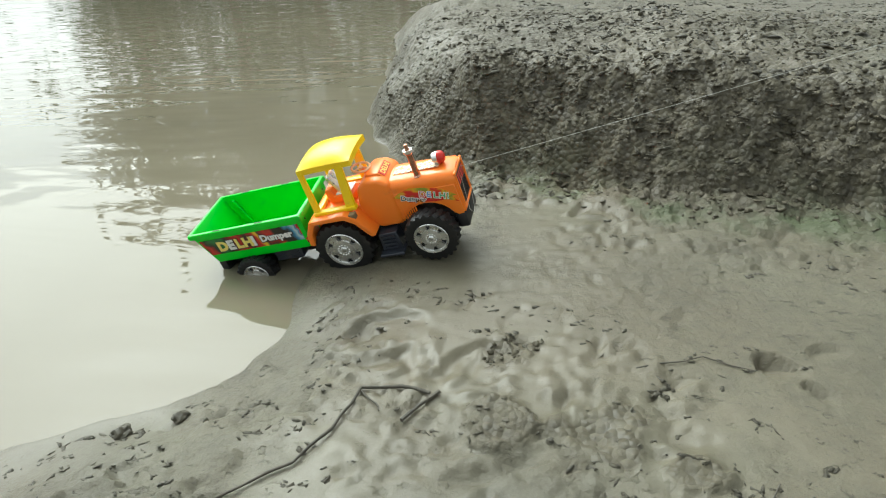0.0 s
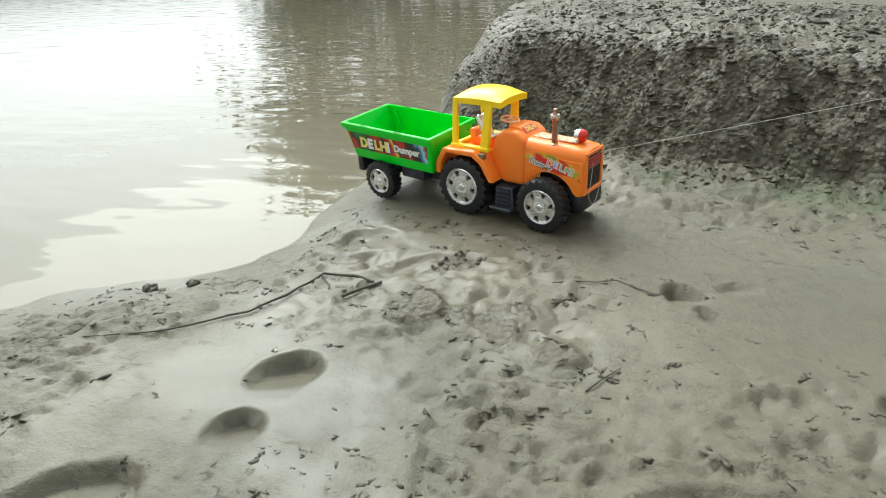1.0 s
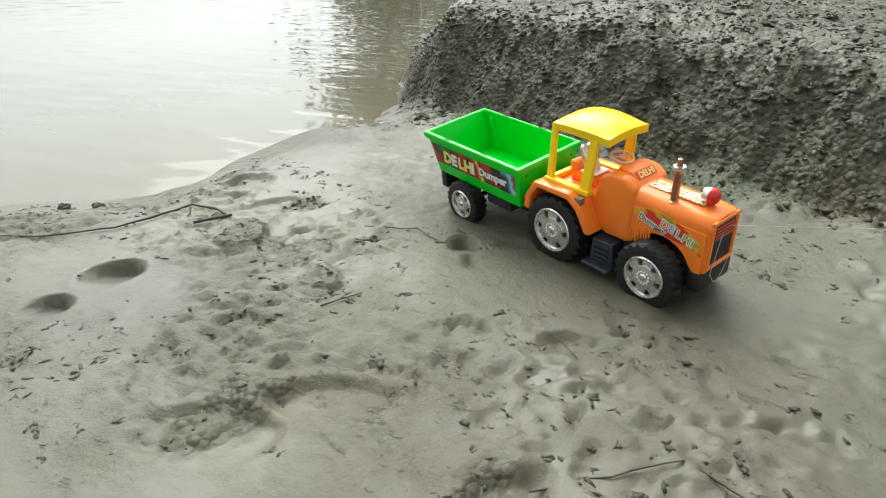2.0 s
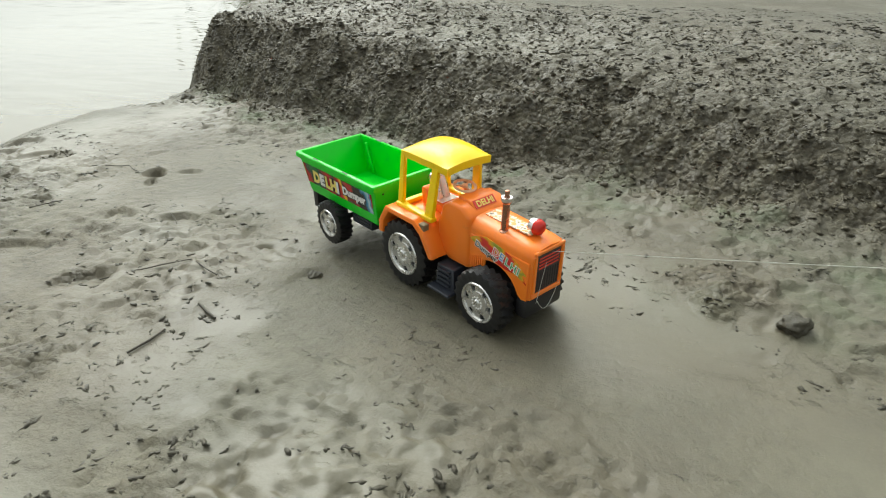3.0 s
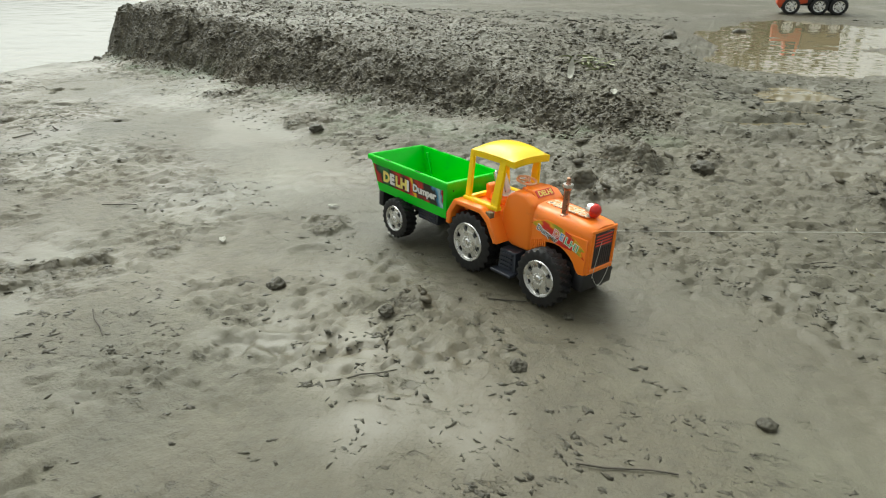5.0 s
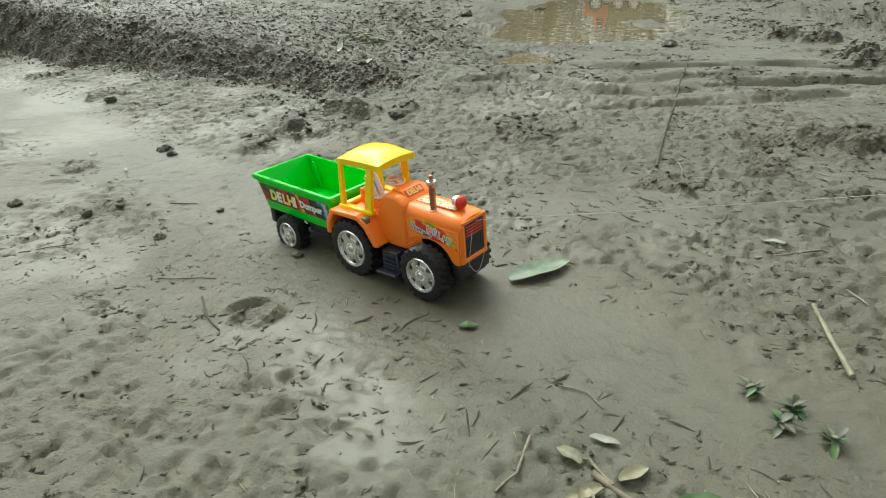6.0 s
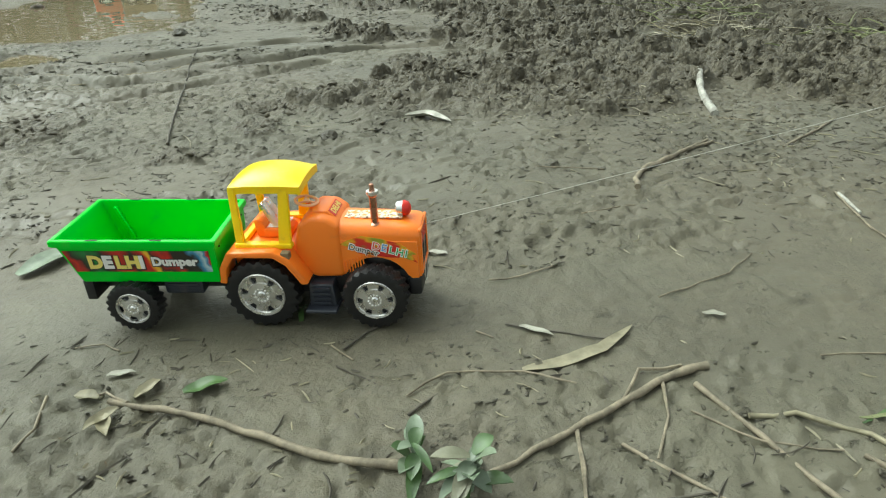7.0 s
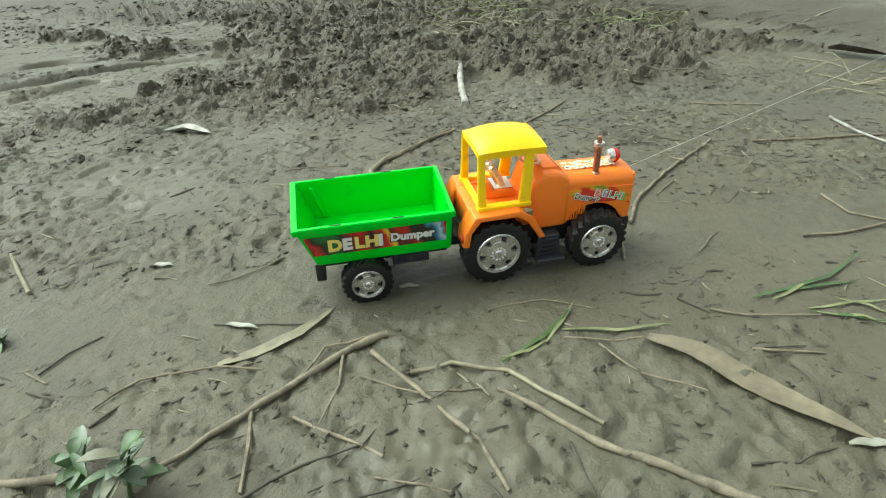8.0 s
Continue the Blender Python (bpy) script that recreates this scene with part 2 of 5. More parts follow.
def add_lathe(bm, profile, steps=32, m=None, close=False):
    """A profile of (radius, along y) turned about the y axis."""
    rings = []
    for r, y in profile:
        ring = []
        for i in range(steps):
            a = math.tau * i / steps
            p = Vector((r * math.cos(a), y, r * math.sin(a)))
            ring.append(bm.verts.new(m @ p if m else p))
        rings.append(ring)
    pairs = list(zip(rings, rings[1:])) + ([(rings[-1], rings[0])] if close else [])
    for p, q in pairs:
        for i in range(steps):
            bm.faces.new((p[i], p[(i + 1) % steps], q[(i + 1) % steps], q[i]))
    if not close:
        for ring in (rings[0], rings[-1]):
            bm.faces.new(ring)


def add_tube(bm, points, radii, sides=8, cap=True):
    """A tube along points, with a radius at each."""
    pts = [Vector(p) for p in points]
    rings = []
    for i, p in enumerate(pts):
        way = (pts[min(i + 1, len(pts) - 1)] - pts[max(i - 1, 0)]).normalized()
        side = way.cross(Vector((0, 0, 1)))
        if side.length < 1e-3:
            side = Vector((1, 0, 0))
        side.normalize()
        up = side.cross(way)
        r = radii[i] if isinstance(radii, (list, tuple)) else radii
        rings.append([bm.verts.new(p + r * (math.cos(math.tau * k / sides) * side + math.sin(math.tau * k / sides) * up)) for k in range(sides)])
    for a, b in zip(rings, rings[1:]):
        for k in range(sides):
            bm.faces.new((a[k], a[(k + 1) % sides], b[(k + 1) % sides], b[k]))
    if cap:
        bm.faces.new(rings[0]), bm.faces.new(rings[-1])


def letters(text, size, material, name, parent, m, label="", bold=0.0, squash=1.0):
    """Raised print: text that lies in the x, y plane of the pose m, from its left end."""
    cu = bpy.data.curves.new("print", "FONT")
    cu.body, cu.size, cu.extrude, cu.offset = text, size, 0.00012, bold
    cu.resolution_u = 3
    tmp = bpy.data.objects.new("print", cu)
    me = bpy.data.meshes.new_from_object(tmp)
    bpy.data.objects.remove(tmp)
    bpy.data.curves.remove(cu)
    me.materials.clear()
    me.materials.append(material)
    me.transform(m @ Matrix.Diagonal((squash, 1, 1, 1)))
    ob = new(name, me)
    ob.parent = parent
    return tagged(ob, label)


# ---- the ground ----
def hashed(ix, iy, seed):
    h = (ix.astype(np.int64) * 374761393 + iy.astype(np.int64) * 668265263 + seed * 1442695041) & 0xFFFFFFFF
    h = ((h ^ (h >> 13)) * 1274126177) & 0xFFFFFFFF
    return ((h ^ (h >> 16)) & 0xFFFFFF) / float(0x1000000)


def grain2(x, y, seed=0):
    """Gradient noise, about -1 to 1."""
    ix, iy = np.floor(x), np.floor(y)
    fx, fy = x - ix, y - iy
    u, v = fx * fx * fx * (fx * (fx * 6 - 15) + 10), fy * fy * fy * (fy * (fy * 6 - 15) + 10)
    out = 0.0
    for dx in (0, 1):
        for dy in (0, 1):
            a = hashed(ix + dx, iy + dy, seed) * math.tau
            d = np.cos(a) * (fx - dx) + np.sin(a) * (fy - dy)
            out = out + d * (u if dx else 1 - u) * (v if dy else 1 - v)
    return out * 1.5


def fbm(x, y, octaves, seed=0, gain=0.5):
    out, amp, k = 0.0, 1.0, 1.0
    for o in range(octaves):
        out = out + amp * grain2(x * k + 17.3 * o, y * k - 9.1 * o, seed + o)
        amp, k = amp * gain, k * 2.03
    return out


def cells(x, y, seed=0):
    """Rounded lumps: 1 at the heart of a cell, 0 at its rim."""
    ix, iy = np.floor(x), np.floor(y)
    best = np.full(np.shape(x), 9.0)
    for dx in (-1, 0, 1):
        for dy in (-1, 0, 1):
            cx, cy = ix + dx, iy + dy
            px, py = cx + hashed(cx, cy, seed), cy + hashed(cx, cy, seed + 77)
            size = 0.6 + 0.8 * hashed(cx, cy, seed + 131)
            best = np.minimum(best, ((px - x) ** 2 + (py - y) ** 2) / size)
    return np.clip(1 - best, 0, 1)


def smooth(v, lo=0.0, hi=1.0):
    t = np.clip((v - lo) / (hi - lo), 0, 1)
    return t * t * (3 - 2 * t)


WATER_Z = -0.022
# The shore, from the near bay past the tip of the bank and round behind it.
SHORE = [(-9.0, -4.0), (-2.0, -0.55), (-0.55, 0.36), (-0.12, 0.66), (0.04, 0.80), (0.14, 0.87), (0.225, 0.94), (0.25, 1.03), (0.265, 1.14), (0.30, 1.25),
         (0.31, 1.36), (0.27, 1.50), (0.18, 1.62), (0.13, 1.80), (0.10, 2.10), (0.06, 2.40), (-0.04, 2.70), (0.0, 3.10), (0.20, 3.60), (0.65, 4.25), (2.2, 5.6), (9.0, 8.0), (90.0, 20.0)]
LAND = SHORE + [(90.0, -90.0), (-90.0, -90.0), (-90.0, -40.0)]
FOOT_X = [0.0, 0.27, 0.42, 0.65, 0.90, 1.20, 1.50, 1.80, 2.10, 2.40, 3.2]
FOOT_Y = [1.55, 1.50, 1.41, 1.33, 1.28, 1.21, 1.15, 1.11, 1.08, 1.10, 1.25]
# The line along which the toy is pulled, and the ground's height on it.
TRACK_X = [-0.4, 0.20, 0.46, 1.05, 1.70, 2.36, 3.02, 3.50, 4.4]
TRACK_Y = [1.24, 1.18, 1.13, 0.955, 0.685, 0.415, 0.13, -0.07, -0.43]
LIE_X = [-0.4, 0.05, 0.164, 0.247, 0.287, 0.333, 0.38, 0.46, 0.75, 1.05, 1.26, 1.47, 1.70, 2.36, 2.57, 2.78, 3.02, 3.25, 3.50, 3.75, 4.2]
LIE_Z = [-0.1230, -0.0780, -0.0445, -0.0125, -0.0095, 0.0050, 0.0065, 0.0045, 0.0000, -0.0070, -0.0050, -0.0100, -0.0120, -0.0160, -0.0150, -0.0090, -0.0010, 0.0100, 0.0270, 0.0330, 0.0270]
# Heel and toe prints: x, y, half length, half width, heading, depth.
PRINTS = [(0.424, 0.740, 0.034, 0.028, 60, 0.017), (0.428, 0.668, 0.026, 0.021, 50, 0.014), (0.360, 0.575, 0.055, 0.034, 35, 0.017),
          (0.724, 0.962, 0.026, 0.016, 130, 0.015), (0.748, 0.930, 0.022, 0.007, 125, 0.012), (0.770, 0.990, 0.020, 0.012, 20, 0.007), (0.358, 0.990, 0.045, 0.030, 20, 0.009), (0.455, 0.935, 0.05, 0.03, 60, 0.007),
          (0.911, 0.672, 0.040, 0.026, 70, 0.008), (0.888, 0.847, 0.028, 0.022, 30, 0.008), (0.76, 0.70, 0.05, 0.03, 30, 0.009), (0.70, 0.63, 0.06, 0.03, 20, 0.010), (0.62, 0.74, 0.03, 0.02, 10, 0.007),
          (2.478, 0.160, 0.024, 0.017, 60, 0.016), (1.147, 0.785, 0.035, 0.025, 80, 0.005), (0.80, 0.82, 0.03, 0.02, 10, 0.006),
          (1.93, 0.42, 0.03, 0.02, 40, 0.006), (3.2, 0.55, 0.05, 0.03, 20, 0.008), (1.68, 0.24, 0.07, 0.03, 60, 0.010), (1.46, 0.31, 0.05, 0.03, 10, 0.007)]

# Small torn patches of mud: x, y, radius.
TORN = [(0.565, 0.862, 0.045), (0.486, 0.868, 0.04), (0.485, 0.963, 0.03), (0.63, 0.83, 0.03), (2.50, 0.15, 0.03), (1.70, 0.25, 0.06), (1.76, 0.345, 0.025), (2.27, 0.83, 0.06), (0.89, 0.69, 0.025), (2.36, 0.95, 0.04), (2.63, 0.86, 0.11), (3.05, 0.74, 0.06),
        (1.64, 0.20, 0.05), (0.15, 0.70, 0.06), (0.70, 0.66, 0.05), (1.0, 0.56, 0.04), (1.90, 0.50, 0.035), (2.1, 0.35, 0.03), (1.3, 0.42, 0.035), (2.9, 0.62, 0.05), (1.55, 0.92, 0.05), (1.2, 1.08, 0.06), (2.0, 0.95, 0.06)]


def shore_distance(x, y):
    """Metres from the shoreline, above 0 on land."""
    best = np.full(np.shape(x), 1e9)
    for (ax, ay), (bx, by) in zip(SHORE, SHORE[1:]):
        dx, dy = bx - ax, by - ay
        t = np.clip(((x - ax) * dx + (y - ay) * dy) / (dx * dx + dy * dy), 0, 1)
        best = np.minimum(best, (x - ax - t * dx) ** 2 + (y - ay - t * dy) ** 2)
    inside = np.zeros(np.shape(x), bool)
    for (ax, ay), (bx, by) in zip(LAND, LAND[1:] + LAND[:1]):
        if ay != by:
            inside ^= ((ay > y) != (by > y)) & (x < (bx - ax) * (y - ay) / (by - ay) + ax)
    near = np.where(inside, 1, -1) * np.sqrt(best)
    # The far bank, straight across the pond.
    far = np.maximum((x - 0.5) * -0.174 + (y - 0.5) * 0.985 - 10.6, (x - 0.5) * -0.985 + (y - 0.5) * 0.17 - 16.0)
    return np.maximum(near, far)


def bank(x, y, ds):
    """The height of the raised bank, and how far up its face a place lies."""
    wave = 0.02 * grain2(x * 4.0, y * 4.0, 5) + 0.008 * grain2(x * 13, y * 13, 6)
    behind = (y - np.interp(x, FOOT_X, FOOT_Y)) * 0.95 + wave
    crest = np.interp(x, [-1, 0.3, 0.7, 1.0, 1.4, 1.75, 2.05, 2.4], [0.145, 0.145, 0.145, 0.128, 0.105, 0.085, 0.045, 0.0])
    width = np.interp(x, [0.25, 0.6, 1.2, 2.2], [0.09, 0.115, 0.16, 0.26])
    up = np.clip(behind / width, 0, 1)
    face = 1 - np.clip(1 - 1.15 * up, 0, 1) ** 1.35
    side = np.sin(np.clip((ds + wave) / 0.17, 0, 1) * math.pi / 2)
    fall = (1 + 0.12 * smooth(behind, 0.08, 0.4)) * (1 - 0.92 * smooth(behind, 0.35, 1.7))
    return crest * np.minimum(face, side) * fall, behind, crest


def silt(x, y):
    """Where the mud lies smooth under a wet film: the drag track and the wash beyond the ruts."""
    track = 1 - smooth(np.abs(y - np.interp(x, TRACK_X, TRACK_Y)) * 0.92 + 0.03 * grain2(x * 7, y * 7, 23), 0.05, 0.14)
    wash = np.exp(-((((x - 3.2) / 0.50) ** 2 + ((y - 1.5) / 0.48) ** 2) ** 2)) * smooth(fbm(x * 4, y * 7, 3, 24), -0.5, 0.1)
    return np.clip(np.maximum(0.45 * track * smooth(x, 1.2, 1.8) * (x < 3.0), wash), 0, 1)


def ground_height(x, y):
    """Height, and how crumbly (not smooth wet mud) the ground is there."""
    x, y = np.asarray(x, float), np.asarray(y, float)
    ds = shore_distance(x, y) + 0.012 * grain2(x * 14, y * 14, 21) + 0.02 * grain2(x * 4, y * 4, 22)
    raised, behind, crest = bank(x, y, ds)
    beach = np.where(ds > 0, 0.024 * smooth(ds, 0, 0.13), np.maximum(ds * 0.28, -0.5)) + WATER_Z
    rise = 0.034 * smooth(x, 2.85, 3.6) * np.exp(-(((y + 0.1) / 0.5) ** 2) / 2) * (1 - smooth(x, 4.2, 6))
    dip = -0.012 * np.exp(-(((x - 2.2) / 0.5) ** 2 + ((y - 0.4) / 0.5) ** 2) / 2)
    z = beach + rise + dip + raised
    track = np.abs(y - np.interp(x, TRACK_X, TRACK_Y)) * 0.92
    rut = 1 - smooth(track, 0.055, 0.19)
    z = z + rut * (np.interp(x, LIE_X, LIE_Z) - z) * np.where(x < 4.2, 1.0, 0.0)
    land = smooth(ds, -0.05, 0.05)
    far = (1 - smooth(np.hypot(x - 1.8, y - 0.6), 4.0, 9.0)) * (1 - 0.9 * smooth(x, 4.9, 5.6)) * (1 - 0.9 * smooth(y, 2.3, 3.0))
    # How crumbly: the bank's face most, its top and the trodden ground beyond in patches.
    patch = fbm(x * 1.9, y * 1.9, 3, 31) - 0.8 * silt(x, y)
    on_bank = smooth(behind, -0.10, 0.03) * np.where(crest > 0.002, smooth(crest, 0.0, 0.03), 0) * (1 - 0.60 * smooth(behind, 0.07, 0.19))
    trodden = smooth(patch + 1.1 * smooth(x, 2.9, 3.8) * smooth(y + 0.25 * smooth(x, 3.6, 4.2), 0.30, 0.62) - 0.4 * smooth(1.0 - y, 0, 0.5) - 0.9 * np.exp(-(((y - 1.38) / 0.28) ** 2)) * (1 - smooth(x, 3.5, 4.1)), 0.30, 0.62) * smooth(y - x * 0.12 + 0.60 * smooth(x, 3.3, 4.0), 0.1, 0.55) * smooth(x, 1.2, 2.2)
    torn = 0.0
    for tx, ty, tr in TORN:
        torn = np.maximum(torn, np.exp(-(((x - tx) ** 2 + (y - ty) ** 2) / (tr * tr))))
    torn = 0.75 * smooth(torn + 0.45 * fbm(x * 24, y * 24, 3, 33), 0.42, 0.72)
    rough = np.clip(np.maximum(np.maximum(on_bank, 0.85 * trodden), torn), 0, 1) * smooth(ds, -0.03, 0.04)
    calm = 1 - 0.6 * (1 - smooth(track, 0.05, 0.13))
    # Smooth mud: low swells, torn rags that overhang, pock marks.
    wx, wy = x + 0.012 * grain2(x * 22, y * 22, 46), y + 0.012 * grain2(x * 22, y * 22, 47)
    swell = 0.0022 * fbm(x * 5, y * 5, 2, 41) + 0.0003 * fbm(x * 34, y * 34, 3, 42, 0.65)
    where = smooth(fbm(x * 3.1, y * 3.1, 4, 44, 0.6) + 0.30 * smooth(y, 0.25, 0.7) + 0.28 * smooth(x, 1.3, 2.2) - 0.38 * (1 - smooth(x, 0.8, 1.5)) * (1 - smooth(y, 0.9, 1.1)), -0.18, 0.42) * (1 - 0.85 * silt(x, y))
    rags = smooth(fbm(wx * 15, wy * 27, 3, 43, 0.6), 0.34, 0.42) * 0.0008 * where
    rags = rags + smooth(fbm(wx * 38, wy * 60, 2, 48, 0.6), 0.30, 0.38) * 0.0034 * (0.04 + 0.96 * where)
    pits = smooth(fbm(wx * 33 + 5, wy * 26, 2, 45), 0.42, 0.50) * -0.0046 * (0.04 + 0.96 * where)
    pits = pits + smooth(fbm(wx * 70, wy * 50 + 3, 2, 49), 0.42, 0.52) * -0.0040 * (0.04 + 0.96 * where)
    lumps = 0.007 * cells(x * 17, y * 17, 51) + 0.010 * cells(wx * 38, wy * 38, 52) + 0.009 * cells(wx * 74, wy * 74, 53) + 0.016 * fbm(wx * 9, wy * 9, 6, 54, 0.65) + 0.028 * trodden * smooth(fbm(wx * 10, wy * 10, 4, 55, 0.6), 0.05, 0.5)
    z = z + land * far * calm * ((1 - rough) * (swell + rags + pits) + rough * (lumps - 0.012) * np.where(torn > np.maximum(on_bank, 0.85 * trodden), 0.6, 1.0))
    # Old wheel ruts across the trodden ground.
    along = (y - 1.27 - 0.12 * (x - 2.6)) + 0.10 * fbm(x * 1.6, y * 1.6, 3, 61)
    ruts = smooth(x, 2.1, 2.6) * (1 - smooth(x, 3.3, 4.2)) * smooth(fbm(x * 3, y * 9, 2, 62), -0.6, 0.1)
    for k, deep in ((-0.15, 0.011), (-0.03, 0.016), (0.06, 0.010), (0.19, 0.014)):
        z = z - ruts * deep * np.exp(-(((along - k) / 0.017) ** 2)) + ruts * deep * 0.6 * np.exp(-(((along - k - 0.035) / 0.015) ** 2))
    # The puddle's hollow.
    pud = np.hypot((x - 2.52) / 0.42, (y - 2.35) / 0.72) + 0.55 * fbm(x * 2.6, y * 3.4, 4, 71)
    z = z - 0.026 * (1 - smooth(pud, 0.45, 1.05))
    for px, py, half, wide, turn, deep in PRINTS:
        c, s = math.cos(radians(turn)), math.sin(radians(turn))
        u, v = ((x - px) * c + (y - py) * s) / half, (-(x - px) * s + (y - py) * c) / wide
        d = np.hypot(u, v) + 0.12 * grain2(x * 40, y * 40, 81)
        # Deep under the steep far edge, shelving up towards the near one.
        slope = np.clip(0.45 + 0.75 * (-(x - px) * 0.45 + (y - py) * 0.9) / half, 0.0, 1.15)
        z = z - deep * slope * (1 - smooth(d, 0.84, 1.0)) + 0.07 * deep * np.exp(-(((d - 1.15) / 0.10) ** 2))
    return z, rough, ds


def at_ground(x, y):
    return float(ground_height(np.array([x]), np.array([y]))[0][0])


def axis(lo, hi, step, out_lo, out_hi):
    core = np.arange(lo, hi + step / 2, step)
    def tail(reach):
        steps, d, s = [], 0.0, step
        while d < reach:
            s *= 1.10
            d += s
            steps.append(d)
        return np.array(steps)
    return np.concatenate([lo - tail(out_lo)[::-1], core, hi + tail(out_hi)])


def sheet(name, xs, ys, zs, material, extra=()):
    nx, ny = len(xs), len(ys)
    gx, gy = np.meshgrid(xs, ys)
    me = bpy.data.meshes.new(name)
    co = np.stack([gx, gy, zs], -1).reshape(-1, 3)
    i = np.arange(nx * ny).reshape(ny, nx)
    quads = np.stack([i[:-1, :-1], i[:-1, 1:], i[1:, 1:], i[1:, :-1]], -1).reshape(-1, 4)
    me.vertices.add(len(co))
    me.vertices.foreach_set("co", co.ravel().astype(np.float32))
    me.loops.add(quads.size)
    me.loops.foreach_set("vertex_index", quads.ravel().astype(np.int32))
    me.polygons.add(len(quads))
    me.polygons.foreach_set("loop_start", np.arange(0, quads.size, 4, dtype=np.int32))
    me.update(calc_edges=True)
    for key, values in extra:
        me.attributes.new(key, "FLOAT", "POINT").data.foreach_set("value", values.ravel().astype(np.float32))
    me.materials.append(material)
    me.shade_smooth()
    return new(name, me)


def build_ground():
    xs = axis(-0.15, 4.7, 0.0045, 300, 300)
    ys = axis(-0.45, 1.9, 0.0045, 300, 300)
    gx, gy = np.meshgrid(xs, ys)
    z, rough, ds = ground_height(gx, gy)
    foot = np.interp(gx, FOOT_X, FOOT_Y)
    algae = np.exp(-(((gy - foot + 0.045) / 0.05) ** 2)) * smooth(gx, 0.25, 0.45) * (1 - smooth(gx, 2.1, 2.5)) + 0.7 * np.exp(-(((gx - 1.75) / 0.35) ** 2 + ((gy - 0.98) / 0.12) ** 2))
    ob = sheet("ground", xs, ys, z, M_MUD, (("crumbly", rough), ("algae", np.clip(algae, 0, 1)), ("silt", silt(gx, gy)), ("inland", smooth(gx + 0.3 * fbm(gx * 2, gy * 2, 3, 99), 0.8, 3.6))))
    tagged(ob, "wet grey-brown river mud, smooth on the flat and crumbly on the bank", "ground", kind="structure")


def build_water():
    xs = axis(-3.0, 1.2, 0.05, 60, 60)
    ys = axis(0.2, 4.5, 0.05, 60, 60)
    gx, gy = np.meshgrid(xs, ys)
    ob = sheet("water", xs, ys, np.full(gx.shape, WATER_Z), M_WATER)
    tagged(ob, "still murky brown pond water reflecting a white sky", "pond", kind="structure")


def build_puddle():
    bm = bmesh.new()
    ring = [bm.verts.new((2.55 + 0.85 * math.cos(a), 2.35 + 1.15 * math.sin(a), at_puddle)) for a in [math.tau * i / 40 for i in range(40)]]
    bm.faces.new(ring)
    ob = new("puddle", mesh_from("puddle", bm, M_PUDDLE))
    tagged(ob, "shallow brown rain puddle on the trodden mud", "puddle", kind="structure")


at_puddle = -0.006
build_ground()
build_water()
build_puddle()


